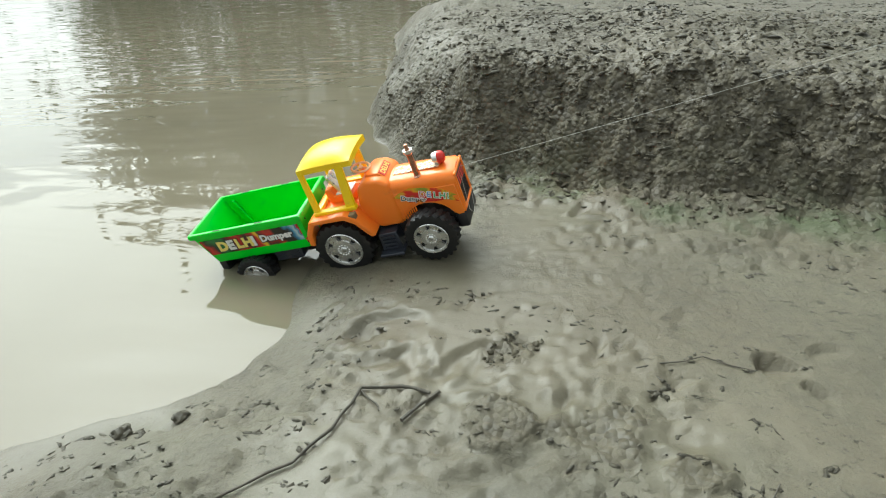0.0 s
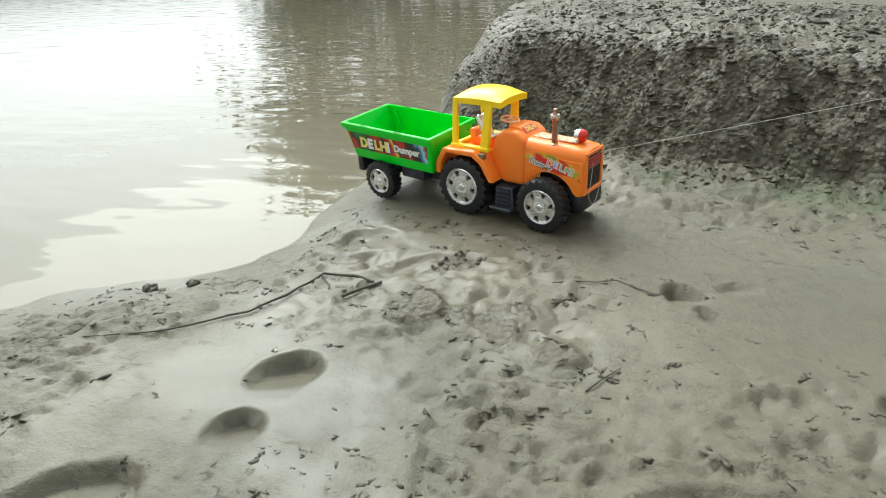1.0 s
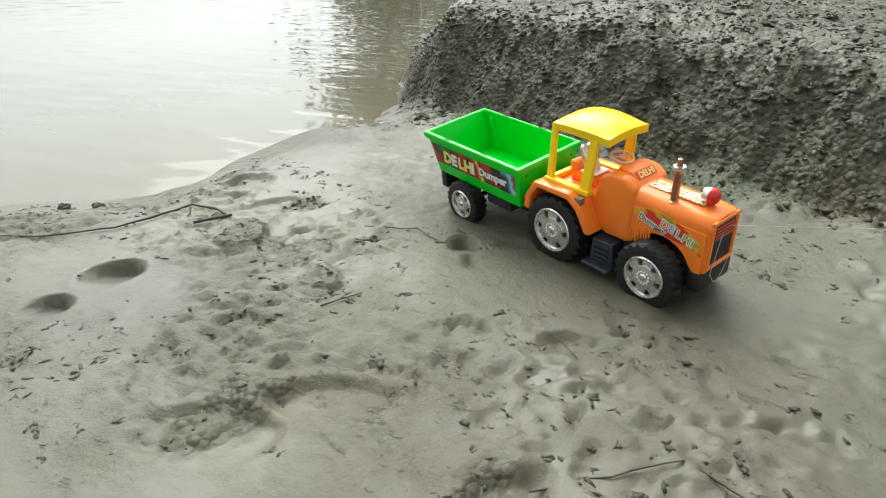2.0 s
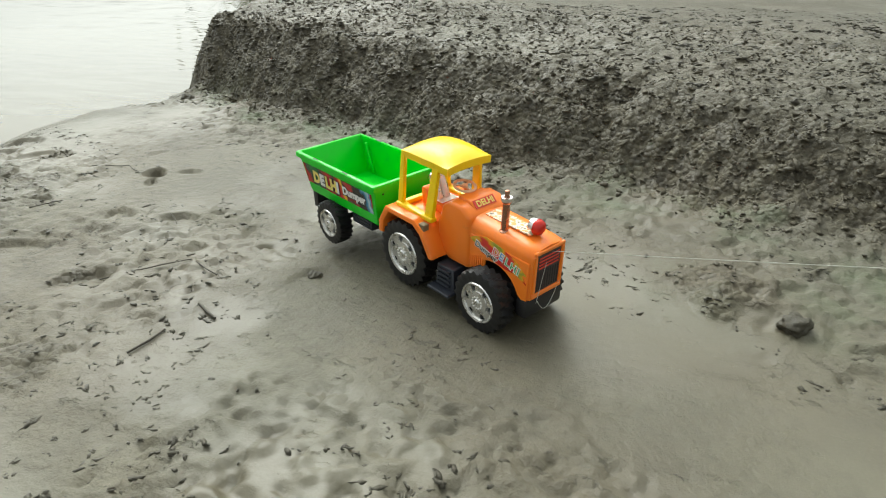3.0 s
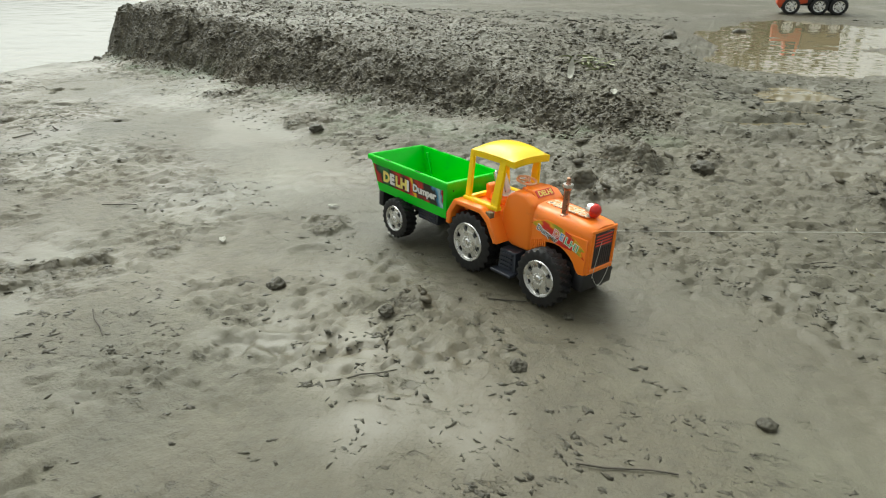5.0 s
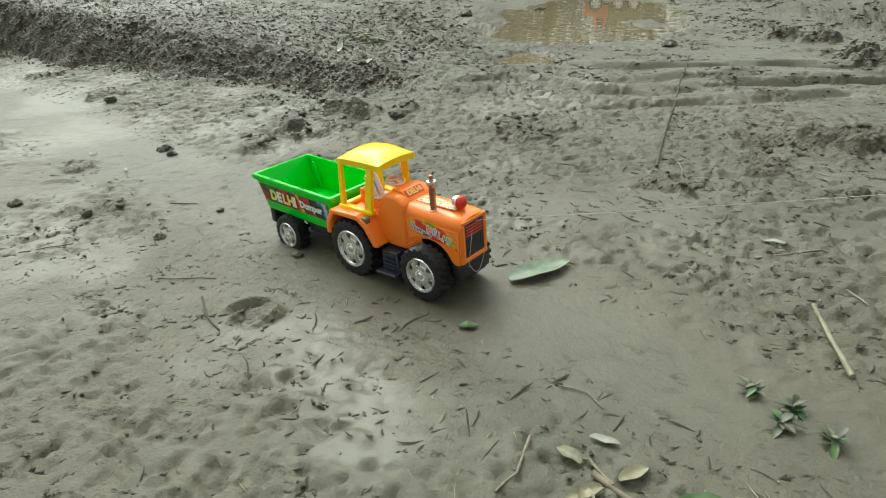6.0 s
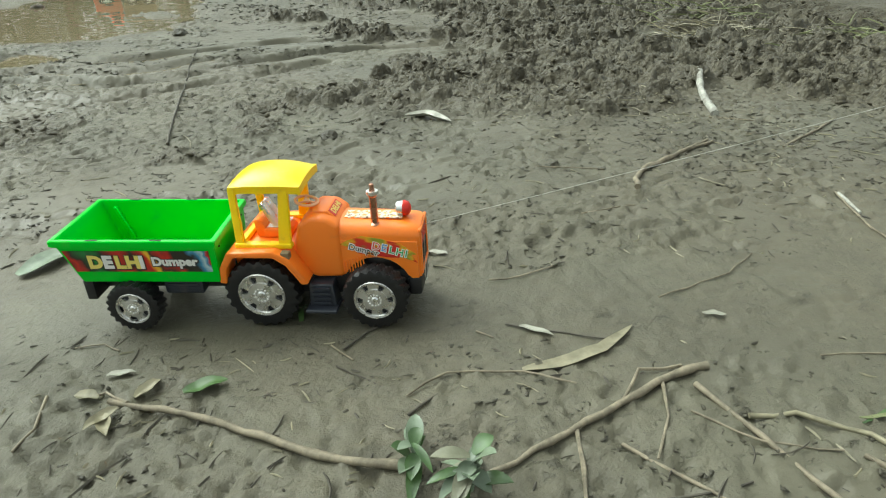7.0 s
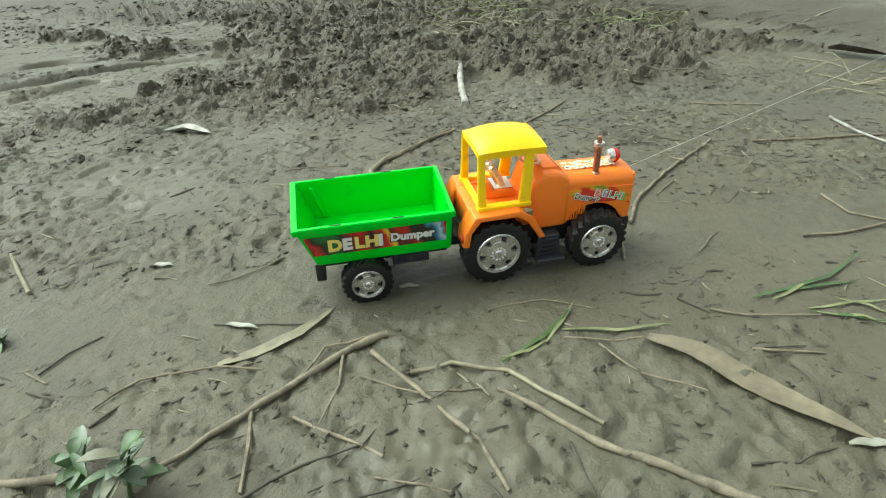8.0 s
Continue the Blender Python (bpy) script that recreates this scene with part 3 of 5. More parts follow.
# ---- the toy tractor and its trailer ----
def wheel(name, parent, at, r, wide, out, spokes=6, label=""):
    """A toy wheel: treaded tyre, chrome rim with windows, hub with a ring of studs. out: -1 if its face looks to -y."""
    h = wide / 2
    bm = bmesh.new()
    ri = r * 0.625
    steps = 88
    rows = [(ri, -0.92, 0), (r * 0.84, -1.0, 0), (r * 0.955, -0.86, 1), (r * 0.965, -0.45, 2), (r * 0.965, -0.06, 3), (r * 0.965, 0.06, 5), (r * 0.965, 0.45, 6), (r * 0.955, 0.86, 7), (r * 0.84, 1.0, 0), (ri, 0.92, 0), (ri, 0.0, 0)]
    rings = []
    for rad, y, shift in rows:
        ring = []
        for i in range(steps):
            a = math.tau * i / steps
            lug = 0.0 if not shift else (r * 0.045 if ((i + shift + (2 if shift > 4 else 0)) // 2) % 2 else -r * 0.03)
            ring.append(bm.verts.new(((rad + lug) * math.cos(a), y * h, (rad + lug) * math.sin(a))))
        rings.append(ring)
    for p, q in zip(rings, rings[1:] + rings[:1]):
        for i in range(steps):
            bm.faces.new((p[i], p[(i + 1) % steps], q[(i + 1) % steps], q[i]))
    w = part(name, bm, M_RUBBER, parent, label, 40)
    w.location = at
    # Rim: a dished ring, wide spokes and a hub, before a dark back plate.
    f = out * h * 0.90
    bm = bmesh.new()
    add_lathe(bm, [(ri * 1.04, f), (ri * 1.0, f + out * 0.0014), (ri * 0.90, f + out * 0.0008), (ri * 0.86, f - out * 0.0016), (ri * 0.93, f - out * 0.003)], 36, close=True)
    for i in range(spokes):
        a = math.tau * i / spokes
        prof = [(ri * 0.30, -ri * 0.15), (ri * 0.60, -ri * 0.24), (ri * 0.93, -ri * 0.30), (ri * 0.93, ri * 0.30), (ri * 0.60, ri * 0.24), (ri * 0.30, ri * 0.15)]
        tilt = Matrix.Rotation(a, 4, "Y")
        lo = [bm.verts.new(tilt @ Vector((x, f - out * 0.0032, z))) for x, z in prof]
        hi = [bm.verts.new(tilt @ Vector((x, f - out * (0.0002 if 0.4 * ri < x < 0.8 * ri else 0.0010), z))) for x, z in prof]
        bm.faces.new(lo), bm.faces.new(hi[::-1])
        for k in range(6):
            bm.faces.new((lo[k], hi[k], hi[(k + 1) % 6], lo[(k + 1) % 6]))
    add_lathe(bm, [(ri * 0.60, f - out * 0.003), (ri * 0.60, f + out * 0.0002), (ri * 0.38, f + out * 0.0008), (ri * 0.2, f + out * 0.0004), (ri * 0.13, f + out * 0.0016), (ri * 0.05, f + out * 0.0018)], 24)
    rim = part("rim", bm, M_CHROME, w, "chrome rim with six windows", 30)
    bm = bmesh.new()
    add_lathe(bm, [(ri * 1.01, f - out * 0.0045), (ri * 1.01, f - out * 0.0030)], 24)
    part("rim_back", bm, M_BLACK, w)
    bm = bmesh.new()
    for i in range(12):
        a = math.tau * i / 12
        bmesh.ops.create_icosphere(bm, subdivisions=1, radius=ri * 0.055, matrix=Matrix.Translation((ri * 0.30 * math.cos(a), f + out * 0.0007, ri * 0.30 * math.sin(a))))
    part("stud_ring", bm, M_WHITE, w, "ring of small pale studs")
    return w


def roof_mesh(bm, x0, x1, half, z, thick, crown):
    nx, ny = 14, 14
    top, low = {}, {}
    for i in range(nx + 1):
        for j in range(ny + 1):
            u, v = i / nx * 2 - 1, j / ny * 2 - 1
            x = (x0 + x1) / 2 + u * (x1 - x0) / 2
            lean = 1 - 0.06 * abs(u)
            y = v * half * lean
            edge = (1 - abs(u) ** 4.0) * (1 - abs(v) ** 4.0)
            lift = crown * (1 - 0.55 * u * u) * (1 - 0.6 * v * v)
            top[i, j] = bm.verts.new((x, y, z + thick * 0.25 + lift + 0.55 * thick * edge + 0.004 * (u > 0.85) * (u - 0.85)))
            low[i, j] = bm.verts.new((x * 1.0, y * 0.985, z - thick * 0.55 + lift * 0.9 + (0.004 if abs(u) < 0.8 and abs(v) < 0.8 else 0)))
    for i in range(nx):
        for j in range(ny):
            bm.faces.new((top[i, j], top[i + 1, j], top[i + 1, j + 1], top[i, j + 1]))
            bm.faces.new((low[i, j], low[i, j + 1], low[i + 1, j + 1], low[i + 1, j]))
    rim = [(i, 0) for i in range(nx)] + [(nx, j) for j in range(ny)] + [(i, ny) for i in range(nx, 0, -1)] + [(0, j) for j in range(ny, 0, -1)]
    for a, b in zip(rim, rim[1:] + rim[:1]):
        bm.faces.new((top[a], low[a], low[b], top[b]))


def build_tractor():
    t = thing("toy_tractor", "orange plastic toy tractor with yellow cab roof and chrome wheels", "toy tractor")
    # Bonnet with a rounded top and arches over the front wheels.
    bm = bmesh.new()
    rows = [(0.066, 0.0245, 0.1005), (0.080, 0.0245, 0.0995), (0.110, 0.0243, 0.0985), (0.140, 0.0240, 0.0975), (0.1505, 0.0236, 0.0965), (0.1545, 0.0215, 0.0945)]
    rings = []
    for x, half, top in rows:
        arch = 0.048 + 0.020 * max(0.0, 1 - ((x - 0.111) / 0.036) ** 2) ** 0.5 if abs(x - 0.111) < 0.036 else 0.0435
        side = [(-half, arch)] + [(-half + 0.011 - 0.011 * math.cos(q), top - 0.012 + 0.011 * math.sin(q)) for q in [math.pi / 2 * j / 6 for j in range(7)]] + [(0, top)] + [(half - 0.011 + 0.011 * math.cos(q), top - 0.012 + 0.011 * math.sin(q)) for q in [math.pi / 2 * j / 6 for j in range(6, -1, -1)]] + [(half, arch)]
        rings.append([bm.verts.new((x, y, z)) for y, z in side])
    for a, b in zip(rings, rings[1:]):
        for k in range(len(a) - 1):
            bm.faces.new((a[k], a[k + 1], b[k + 1], b[k]))
    bm.faces.new(rings[0]), bm.faces.new(rings[-1][::-1])
    for a, b in zip(rings, rings[1:]):
        bm.faces.new((a[0], b[0], b[-1], a[-1]))
    bonnet = part("bonnet", bm, M_ORANGE, t, smooth=40)
    # Side skirts with the wheel arch cut out.
    for s in (-1, 1):
        bm = bmesh.new()
        arc = [(0.111 + 0.034 * math.cos(a), 0.031 + 0.034 * math.sin(a)) for a in [math.pi * k / 14 for k in range(2, 13)]]
        outline = [(0.066, 0.046), (0.066, 0.084), (0.152, 0.082), (0.1525, 0.043), (0.146, 0.042)] + arc
        add_slab(bm, outline, s * 0.0225, s * 0.0250, 0.0006, 1)
        part("side_skirt", bm, M_ORANGE, t)
        bm = bmesh.new()
        for k in range(8):
            x = 0.079 + k * 0.0028
            add_box(bm, (x, s * 0.0250 - 0.0008, 0.049), (x + 0.0013, s * 0.0250 + 0.0008, 0.060 + 0.0011 * k))
        part("vent_louvres", bm, M_ORANGE, t)
    # Middle body under the dash.
    bm = bmesh.new()
    add_slab(bm, [(0.034, 0.052), (0.034, 0.080), (0.040, 0.100), (0.052, 0.108), (0.068, 0.107), (0.079, 0.099), (0.080, 0.044), (0.052, 0.043)], -0.0275, 0.0275, 0.0045, 3)
    part("middle_body", bm, M_ORANGE, t)
    bm = bmesh.new()
    add_slab(bm, [(0.050, 0.104), (0.052, 0.1105), (0.067, 0.1095), (0.0765, 0.1005), (0.066, 0.099)], -0.016, 0.016, 0.0016, 2)
    dash = part("dashboard", bm, M_ORANGE, t)
    lean = Matrix.Translation((0.0735, -0.0125, 0.1035)) @ Matrix.Rotation(radians(90), 4, "Z") @ Matrix.Rotation(radians(44), 4, "X")
    bm = bmesh.new()
    made = bmesh.ops.create_cube(bm, size=1.0, matrix=lean @ Matrix.Translation((0.0125, 0.0035, 0.0004)) @ Matrix.Diagonal((0.027, 0.0085, 0.0005, 1)))
    part("dash_sticker", bm, M_PRINTRED, dash, "red printed sticker")
    letters("DELHI", 0.0088, M_CREAM, "lettering", dash, lean @ Matrix.Translation((0.0015, 0.0005, 0.0009)), "pale yellow lettering", 0.0002, 0.95)
    # Seat deck and seat.
    bm = bmesh.new()
    add_box(bm, (-0.028, -0.026, 0.050), (0.038, 0.026, 0.079), 0.002)
    part("seat_deck", bm, M_ORANGE, t)
    bm = bmesh.new()
    add_slab(bm, [(0.0, 0.079), (0.0, 0.088), (0.004, 0.090), (0.024, 0.0885), (0.027, 0.085), (0.027, 0.079)], -0.013, 0.013, 0.002, 2)
    add_slab(bm, [(-0.007, 0.079), (-0.009, 0.097), (-0.006, 0.099), (0.0, 0.097), (0.003, 0.086), (0.003, 0.079)], -0.012, 0.012, 0.002, 2)
    seat = part("seat", bm, M_ORANGE, t)
    bm = bmesh.new()
    add_box(bm, (0.004, -0.0115, 0.0897), (0.0235, 0.0115, 0.0905), 0.0003, 1)
    part("seat_sticker", bm, M_WHITE, seat, "crumpled white sticker")
    for y in (-0.006, 0.004):
        bm = bmesh.new()
        add_tube(bm, [(0.013, y, 0.088), (0.008, y, 0.100), (0.001, y, 0.113), (0.0, y, 0.1135)], [0.0046, 0.0046, 0.0040, 0.0020], 12)
        part("lever", bm, M_CHROME, t, "chrome control lever")
    # Steering wheel.
    bm = bmesh.new()
    add_lathe(bm, [(0.0108 + 0.0014 * math.cos(a), 0.0014 * math.sin(a)) for a in [math.tau * k / 8 for k in range(8)]], 24, close=True)
    for k in range(3):
        a = math.tau * k / 3 + 0.4
        add_tube(bm, [(0, 0, 0), (0.0105 * math.cos(a), 0, 0.0105 * math.sin(a))], 0.0011, 6)
    add_lathe(bm, [(0.003, -0.0012), (0.003, 0.0012)], 12)
    bmesh.ops.transform(bm, matrix=Matrix.Translation((0.0435, 0, 0.113)) @ Matrix.Rotation(radians(-80), 4, "Y") @ Matrix.Rotation(radians(90), 4, "Z"), verts=bm.verts)
    sw = part("steering_wheel", bm, M_WHEELCREAM, t, "cream and orange steering wheel")
    bm = bmesh.new()
    add_tube(bm, [(0.049, 0, 0.104), (0.0437, 0, 0.1125)], 0.0022, 8)
    part("steering_column", bm, M_ORANGE, t)
    # Fenders over the rear wheels.
    for s in (-1, 1):
        bm = bmesh.new()
        outer = [(-0.0385, 0.047), (-0.0365, 0.062), (-0.026, 0.0800), (0.020, 0.0815), (0.034, 0.073), (0.049, 0.047)]
        inner = [(0.0425, 0.046), (0.029, 0.067), (0.018, 0.0745), (-0.020, 0.0745), (-0.029, 0.062), (-0.0315, 0.046)]
        add_slab(bm, outer + inner, s * 0.0225, s * 0.0468, 0.0016, 2)
        fender = part("fender", bm, M_ORANGE, t)
        bm = bmesh.new()
        add_slab(bm, [(-0.026, 0.050), (-0.022, 0.078), (0.024, 0.078), (0.040, 0.050)], s * 0.0205, s * 0.0228)
        part("inner_panel", bm, M_ORANGE, fender)
        for x0, x1, z0, z1 in ((0.0265, 0.0335, 0.0795, 0.0725), (-0.0375, -0.0395, 0.0590, 0.0520)):
            bm = bmesh.new()
            add_box(bm, (min(x0, x1) - 0.0006, s * 0.0415 - 0.0035, min(z0, z1)), (max(x0, x1) + 0.0006, s * 0.0415 + 0.0035, max(z0, z1)), 0.0006, 1)
            part("lamp_print", bm, M_DECAL if x0 < 0 else M_TAN, fender, "small printed lamp sticker")
    # Yellow cab: foot rails, posts and roof.
    cab = part("cab_roof", bmesh_roof(), M_YELLOW, t, "sun-bleached yellow cab roof", 40)
    for s in (-1, 1):
        for name, pts, rad in (("rear_post", [(-0.0155, s * 0.0325, 0.080), (-0.0165, s * 0.0275, 0.138)], (0.0042, 0.0034)),
                               ("front_post", [(0.028, s * 0.0325, 0.081), (0.033, s * 0.0275, 0.139)], (0.0062, 0.0046))):
            bm = bmesh.new()
            (ax, ay, az), (bx, by, bz) = pts
            a, b = rad
            lo = [bm.verts.new((ax + u * a, ay + v * 0.0024, az)) for u, v in ((-1, -1), (1, -1), (1, 1), (-1, 1))]
            hi = [bm.verts.new((bx + u * b, by + v * 0.0021, bz)) for u, v in ((-1, -1), (1, -1), (1, 1), (-1, 1))]
            bm.faces.new(lo[::-1]), bm.faces.new(hi)
            for k in range(4):
                bm.faces.new((lo[k], lo[(k + 1) % 4], hi[(k + 1) % 4], hi[k]))
            bmesh.ops.bevel(bm, geom=list(bm.edges), offset=0.0009, segments=2, affect="EDGES")
            part(name, bm, M_YELLOW, t)
        bm = bmesh.new()
        add_box(bm, (-0.0205, s * 0.0325 - 0.0042, 0.0795), (0.0350, s * 0.0325 + 0.0042, 0.0845), 0.0012)
        part("foot_rail", bm, M_YELLOW, t)
    bm = bmesh.new()
    add_box(bm, (-0.0190, -0.032, 0.0795), (-0.0130, 0.032, 0.0845), 0.0010)
    part("rear_rail", bm, M_YELLOW, t)
    # Exhaust and head lamp.
    bm = bmesh.new()
    add_lathe(bm, [(0.0052, 0.0), (0.0052, 0.0018), (0.0036, 0.0030), (0.0034, 0.0290), (0.0042, 0.0300), (0.0052, 0.0325), (0.0052, 0.0345), (0.0030, 0.0350), (0.0022, 0.0372), (0.0022, 0.0415), (0.0014, 0.0420)], 18)
    bmesh.ops.transform(bm, matrix=Matrix.Translation((0.112, -0.0145, 0.0945)) @ Matrix.Rotation(radians(90), 4, "X"), verts=bm.verts)
    pipe = part("exhaust_pipe", bm, M_BRONZE, t, "bronze-tinted chrome exhaust pipe")
    bm = bmesh.new()
    add_lathe(bm, [(0.0054, 0.0318), (0.0056, 0.0335), (0.0054, 0.0352)], 18)
    bmesh.ops.transform(bm, matrix=Matrix.Translation((0.112, -0.0145, 0.0945)) @ Matrix.Rotation(radians(90), 4, "X"), verts=bm.verts)
    part("pipe_collar", bm, M_CHROME, pipe, "bright chrome collar")
    turn = Matrix.Translation((0.136, 0.0, 0.1055)) @ Matrix.Rotation(radians(-90), 4, "Z")
    bm = bmesh.new()
    add_lathe(bm, [(0.0030, -0.0065), (0.0062, -0.0050), (0.0072, 0.0005), (0.0072, 0.0015)], 20)
    add_box(bm, (-0.0012, -0.003, -0.011), (0.0012, 0.001, -0.004))
    bmesh.ops.transform(bm, matrix=turn, verts=bm.verts)
    lamp = part("head_lamp", bm, M_CHROME, t, "chrome head lamp")
    bm = bmesh.new()
    add_lathe(bm, [(0.0076, 0.0012), (0.0076, 0.0030), (0.0066, 0.0062), (0.0040, 0.0082), (0.0012, 0.0088)], 20)
    bmesh.ops.transform(bm, matrix=turn, verts=bm.verts)
    part("lamp_lens", bm, M_RED, lamp, "red lens")
    # Printed strip along the bonnet's top.
    bm = bmesh.new()
    add_box(bm, (0.081, -0.0085, 0.0984), (0.137, 0.0085, 0.0996), 0.0002, 1)
    part("bonnet_sticker", bm, M_TOPSTRIP, t, "worn white and brown printed strip")
    # Grille.
    bm = bmesh.new()
    add_box(bm, (0.1535, -0.0165, 0.049), (0.1548, 0.0165, 0.0885), 0.0010)
    grille = part("grille", bm, M_GREY, t, "dark maroon radiator grille")
    bm = bmesh.new()
    for lo, hi in (((-0.0205, 0.0885), (0.0205, 0.0925)), ((-0.0205, 0.045), (0.0205, 0.049)), ((-0.0205, 0.049), (-0.0165, 0.0885)), ((0.0165, 0.049), (0.0205, 0.0885))):
        add_box(bm, (0.1530, lo[0], lo[1]), (0.1560, hi[0], hi[1]), 0.0008, 1)
    part("grille_frame", bm, M_ORANGE, grille)
    bm = bmesh.new()
    for k in range(4):
        add_box(bm, (0.1545, -0.0135, 0.0735 + k * 0.0034), (0.1553, 0.0135, 0.0750 + k * 0.0034))
    part("grille_print", bm, M_PRINTRED, grille, "red printed bars")
    bm = bmesh.new()
    for k in range(9):
        add_box(bm, (0.1545, -0.0140 + k * 0.0034, 0.0515), (0.1551, -0.0130 + k * 0.0034, 0.0710))
    part("grille_ribs", bm, M_BLACK, grille)
    # Flame stickers with their lettering on both flanks.
    for s in (-1, 1):
        bm = bmesh.new()
        y = s * 0.02525
        pts = [(0.078, 0.0790), (0.086, 0.0835), (0.100, 0.0880), (0.118, 0.0850), (0.136, 0.0800), (0.1510, 0.0690), (0.1460, 0.0685), (0.1515, 0.0600), (0.1400, 0.0650), (0.124, 0.0655), (0.108, 0.0680), (0.094, 0.0700), (0.100, 0.0735), (0.088, 0.0760)]
        add_slab(bm, pts, y - 0.0002, y + 0.0002)
        st = part("flame_sticker", bm, M_FLAME, t, "red and yellow flame sticker")
        face = (lambda m: m @ Matrix.Rotation(radians(90), 4, "X")) if s < 0 else (lambda m: m @ Matrix.Rotation(radians(180), 4, "Z") @ Matrix.Rotation(radians(90), 4, "X"))
        cols = (M_PRINTRED, M_PRINTBLUE, M_PRINTGREEN, M_PRINTGREEN, M_PRINTGREEN)
        for k, ch in enumerate("DELHI"):
            x = 0.1085 + (0.0, 0.0086, 0.0160, 0.0222, 0.0308)[k] if s < 0 else 0.1475 - (0.0, 0.0086, 0.0160, 0.0222, 0.0308)[k]
            z = 0.0752 - 0.0021 * k if s < 0 else 0.0668 + 0.0021 * k
            tilt = Matrix.Rotation(radians(15 if s < 0 else -15), 4, "Y")
            letters(ch, 0.0108, M_WHITE, "letter_edge", st, face(Matrix.Translation((x - s * -0.0003, y + s * 0.0003, z - 0.0003)) @ tilt), "", 0.0008)
            letters(ch, 0.0108, cols[k], "letter", st, face(Matrix.Translation((x, y + s * 0.0006, z)) @ tilt), "", 0.0)
        x = 0.086 if s < 0 else 0.113
        letters("Dumper", 0.0086, M_WHITE, "letter_edge", st, face(Matrix.Translation((x, y + s * 0.0003, 0.0745 if s < 0 else 0.0685)) @ Matrix.Rotation(radians(15 if s < 0 else -15), 4, "Y")), "", 0.0009)
        letters("Dumper", 0.0086, M_INK, "lettering", st, face(Matrix.Translation((x, y + s * 0.0006, 0.0745 if s < 0 else 0.0685)) @ Matrix.Rotation(radians(15 if s < 0 else -15), 4, "Y")), "", 0.0)
    # Chassis, steps, bumper.
    bm = bmesh.new()
    add_box(bm, (-0.032, -0.021, 0.022), (0.146, 0.021, 0.050), 0.002)
    part("chassis", bm, M_BLACK, t)
    bm = bmesh.new()
    add_box(bm, (0.141, -0.026, 0.024), (0.1545, 0.026, 0.0435), 0.003)
    part("bumper", bm, M_BLACK, t)
    for s in (-1, 1):
        bm = bmesh.new()
        add_slab(bm, [(0.044, 0.016), (0.046, 0.041), (0.069, 0.041), (0.071, 0.016)], s * 0.020, s * 0.037, 0.001, 1)
        add_box(bm, (0.042, min(s * 0.020, s * 0.047), 0.014), (0.073, max(s * 0.020, s * 0.047), 0.0175), 0.0008, 1)
        step = part("step", bm, M_STEP, t, "dark grey ribbed step")
        bm = bmesh.new()
        for k in range(4):
            add_box(bm, (0.049, min(s * 0.0365, s * 0.0395), 0.0205 + k * 0.0052), (0.066, max(s * 0.0365, s * 0.0395), 0.0225 + k * 0.0052))
        part("tread_bars", bm, M_STEP, step)
    bm = bmesh.new()
    add_box(bm, (-0.052, -0.005, 0.024), (-0.030, 0.005, 0.029), 0.001)
    part("hitch", bm, M_BLACK, t)
    # Tow thread tied round the bumper, hanging in a loop.
    bm = bmesh.new()
    add_tube(bm, [(0.1555, -0.012 + 0.030 * k / 10, 0.040 - 0.016 * math.sin(math.pi * k / 10) + 0.012 * (k / 10) ** 2) for k in range(11)], 0.00035, 5)
    add_tube(bm, [(0.1568, -0.006 - 0.001 * k, 0.080 - 0.0045 * k) for k in range(10)], 0.0003, 5)
    part("thread_loop", bm, M_THREAD, t, "thin white thread")
    wheels = []
    for x, y, r, w in ((0.0, -0.0345, 0.0365, 0.022), (0.0, 0.0345, 0.0365, 0.022), (0.111, -0.0355, 0.0320, 0.0195), (0.111, 0.0355, 0.0320, 0.0195)):
        hub = (x, y, 0.033 if x == 0 else 0.029)
        wheels.append((wheel("wheel", t, hub, r, w, -1 if y < 0 else 1, 6, "black treaded wheel"), hub, r))
    return t, wheels


def bmesh_roof():
    bm = bmesh.new()
    roof_mesh(bm, -0.0190, 0.0490, 0.0312, 0.1352, 0.0085, 0.0085)
    return bm


k_strip = Mat("printed_strip", rough=0.3)
k_strip.color(k_strip.ramp(k_strip.noise(160.0, 3, 0.6), [(0.36, (0.16, 0.10, 0.05)), (0.43, (0.75, 0.66, 0.52)), (0.49, (0.78, 0.70, 0.58)), (0.54, (0.95, 0.30, 0.05))]))
M_TOPSTRIP = k_strip.m


def strip_material():
    """Printed strip: colours run along it in wavy bands."""
    k = Mat("wavy_printed_strip", rough=0.25)
    sep = k.t.nodes.new("ShaderNodeSeparateXYZ")
    k.link(k.coords(), sep.inputs[0])
    along = k.math("ADD", sep.outputs[0], k.math("MULTIPLY", k.math("SUBTRACT", k.noise(60.0, 3, 0.5), 0.5), 0.030))
    along = k.math("ADD", along, k.math("MULTIPLY", k.math("SUBTRACT", sep.outputs[2], 0.073), 0.5))
    red, ink, lime, gold, blue, pale = (0.55, 0.03, 0.02), (0.03, 0.028, 0.02), (0.03, 0.20, 0.05), (0.85, 0.48, 0.04), (0.06, 0.26, 0.42), (0.45, 0.60, 0.62)
    k.color(k.ramp(k.fit(along, -0.060, 0.090), [(0.0, ink), (0.06, red), (0.12, ink), (0.20, lime), (0.28, ink), (0.40, red), (0.47, ink), (0.53, red), (0.565, gold), (0.60, gold), (0.63, ink), (0.70, red), (0.74, ink), (0.84, ink), (0.88, blue), (0.92, pale), (0.94, blue), (0.96, red), (1.0, ink)]))
    return k.m


M_STRIP = strip_material()
LETTER_AT = [0.0, 0.0142, 0.0260, 0.0362, 0.0492]


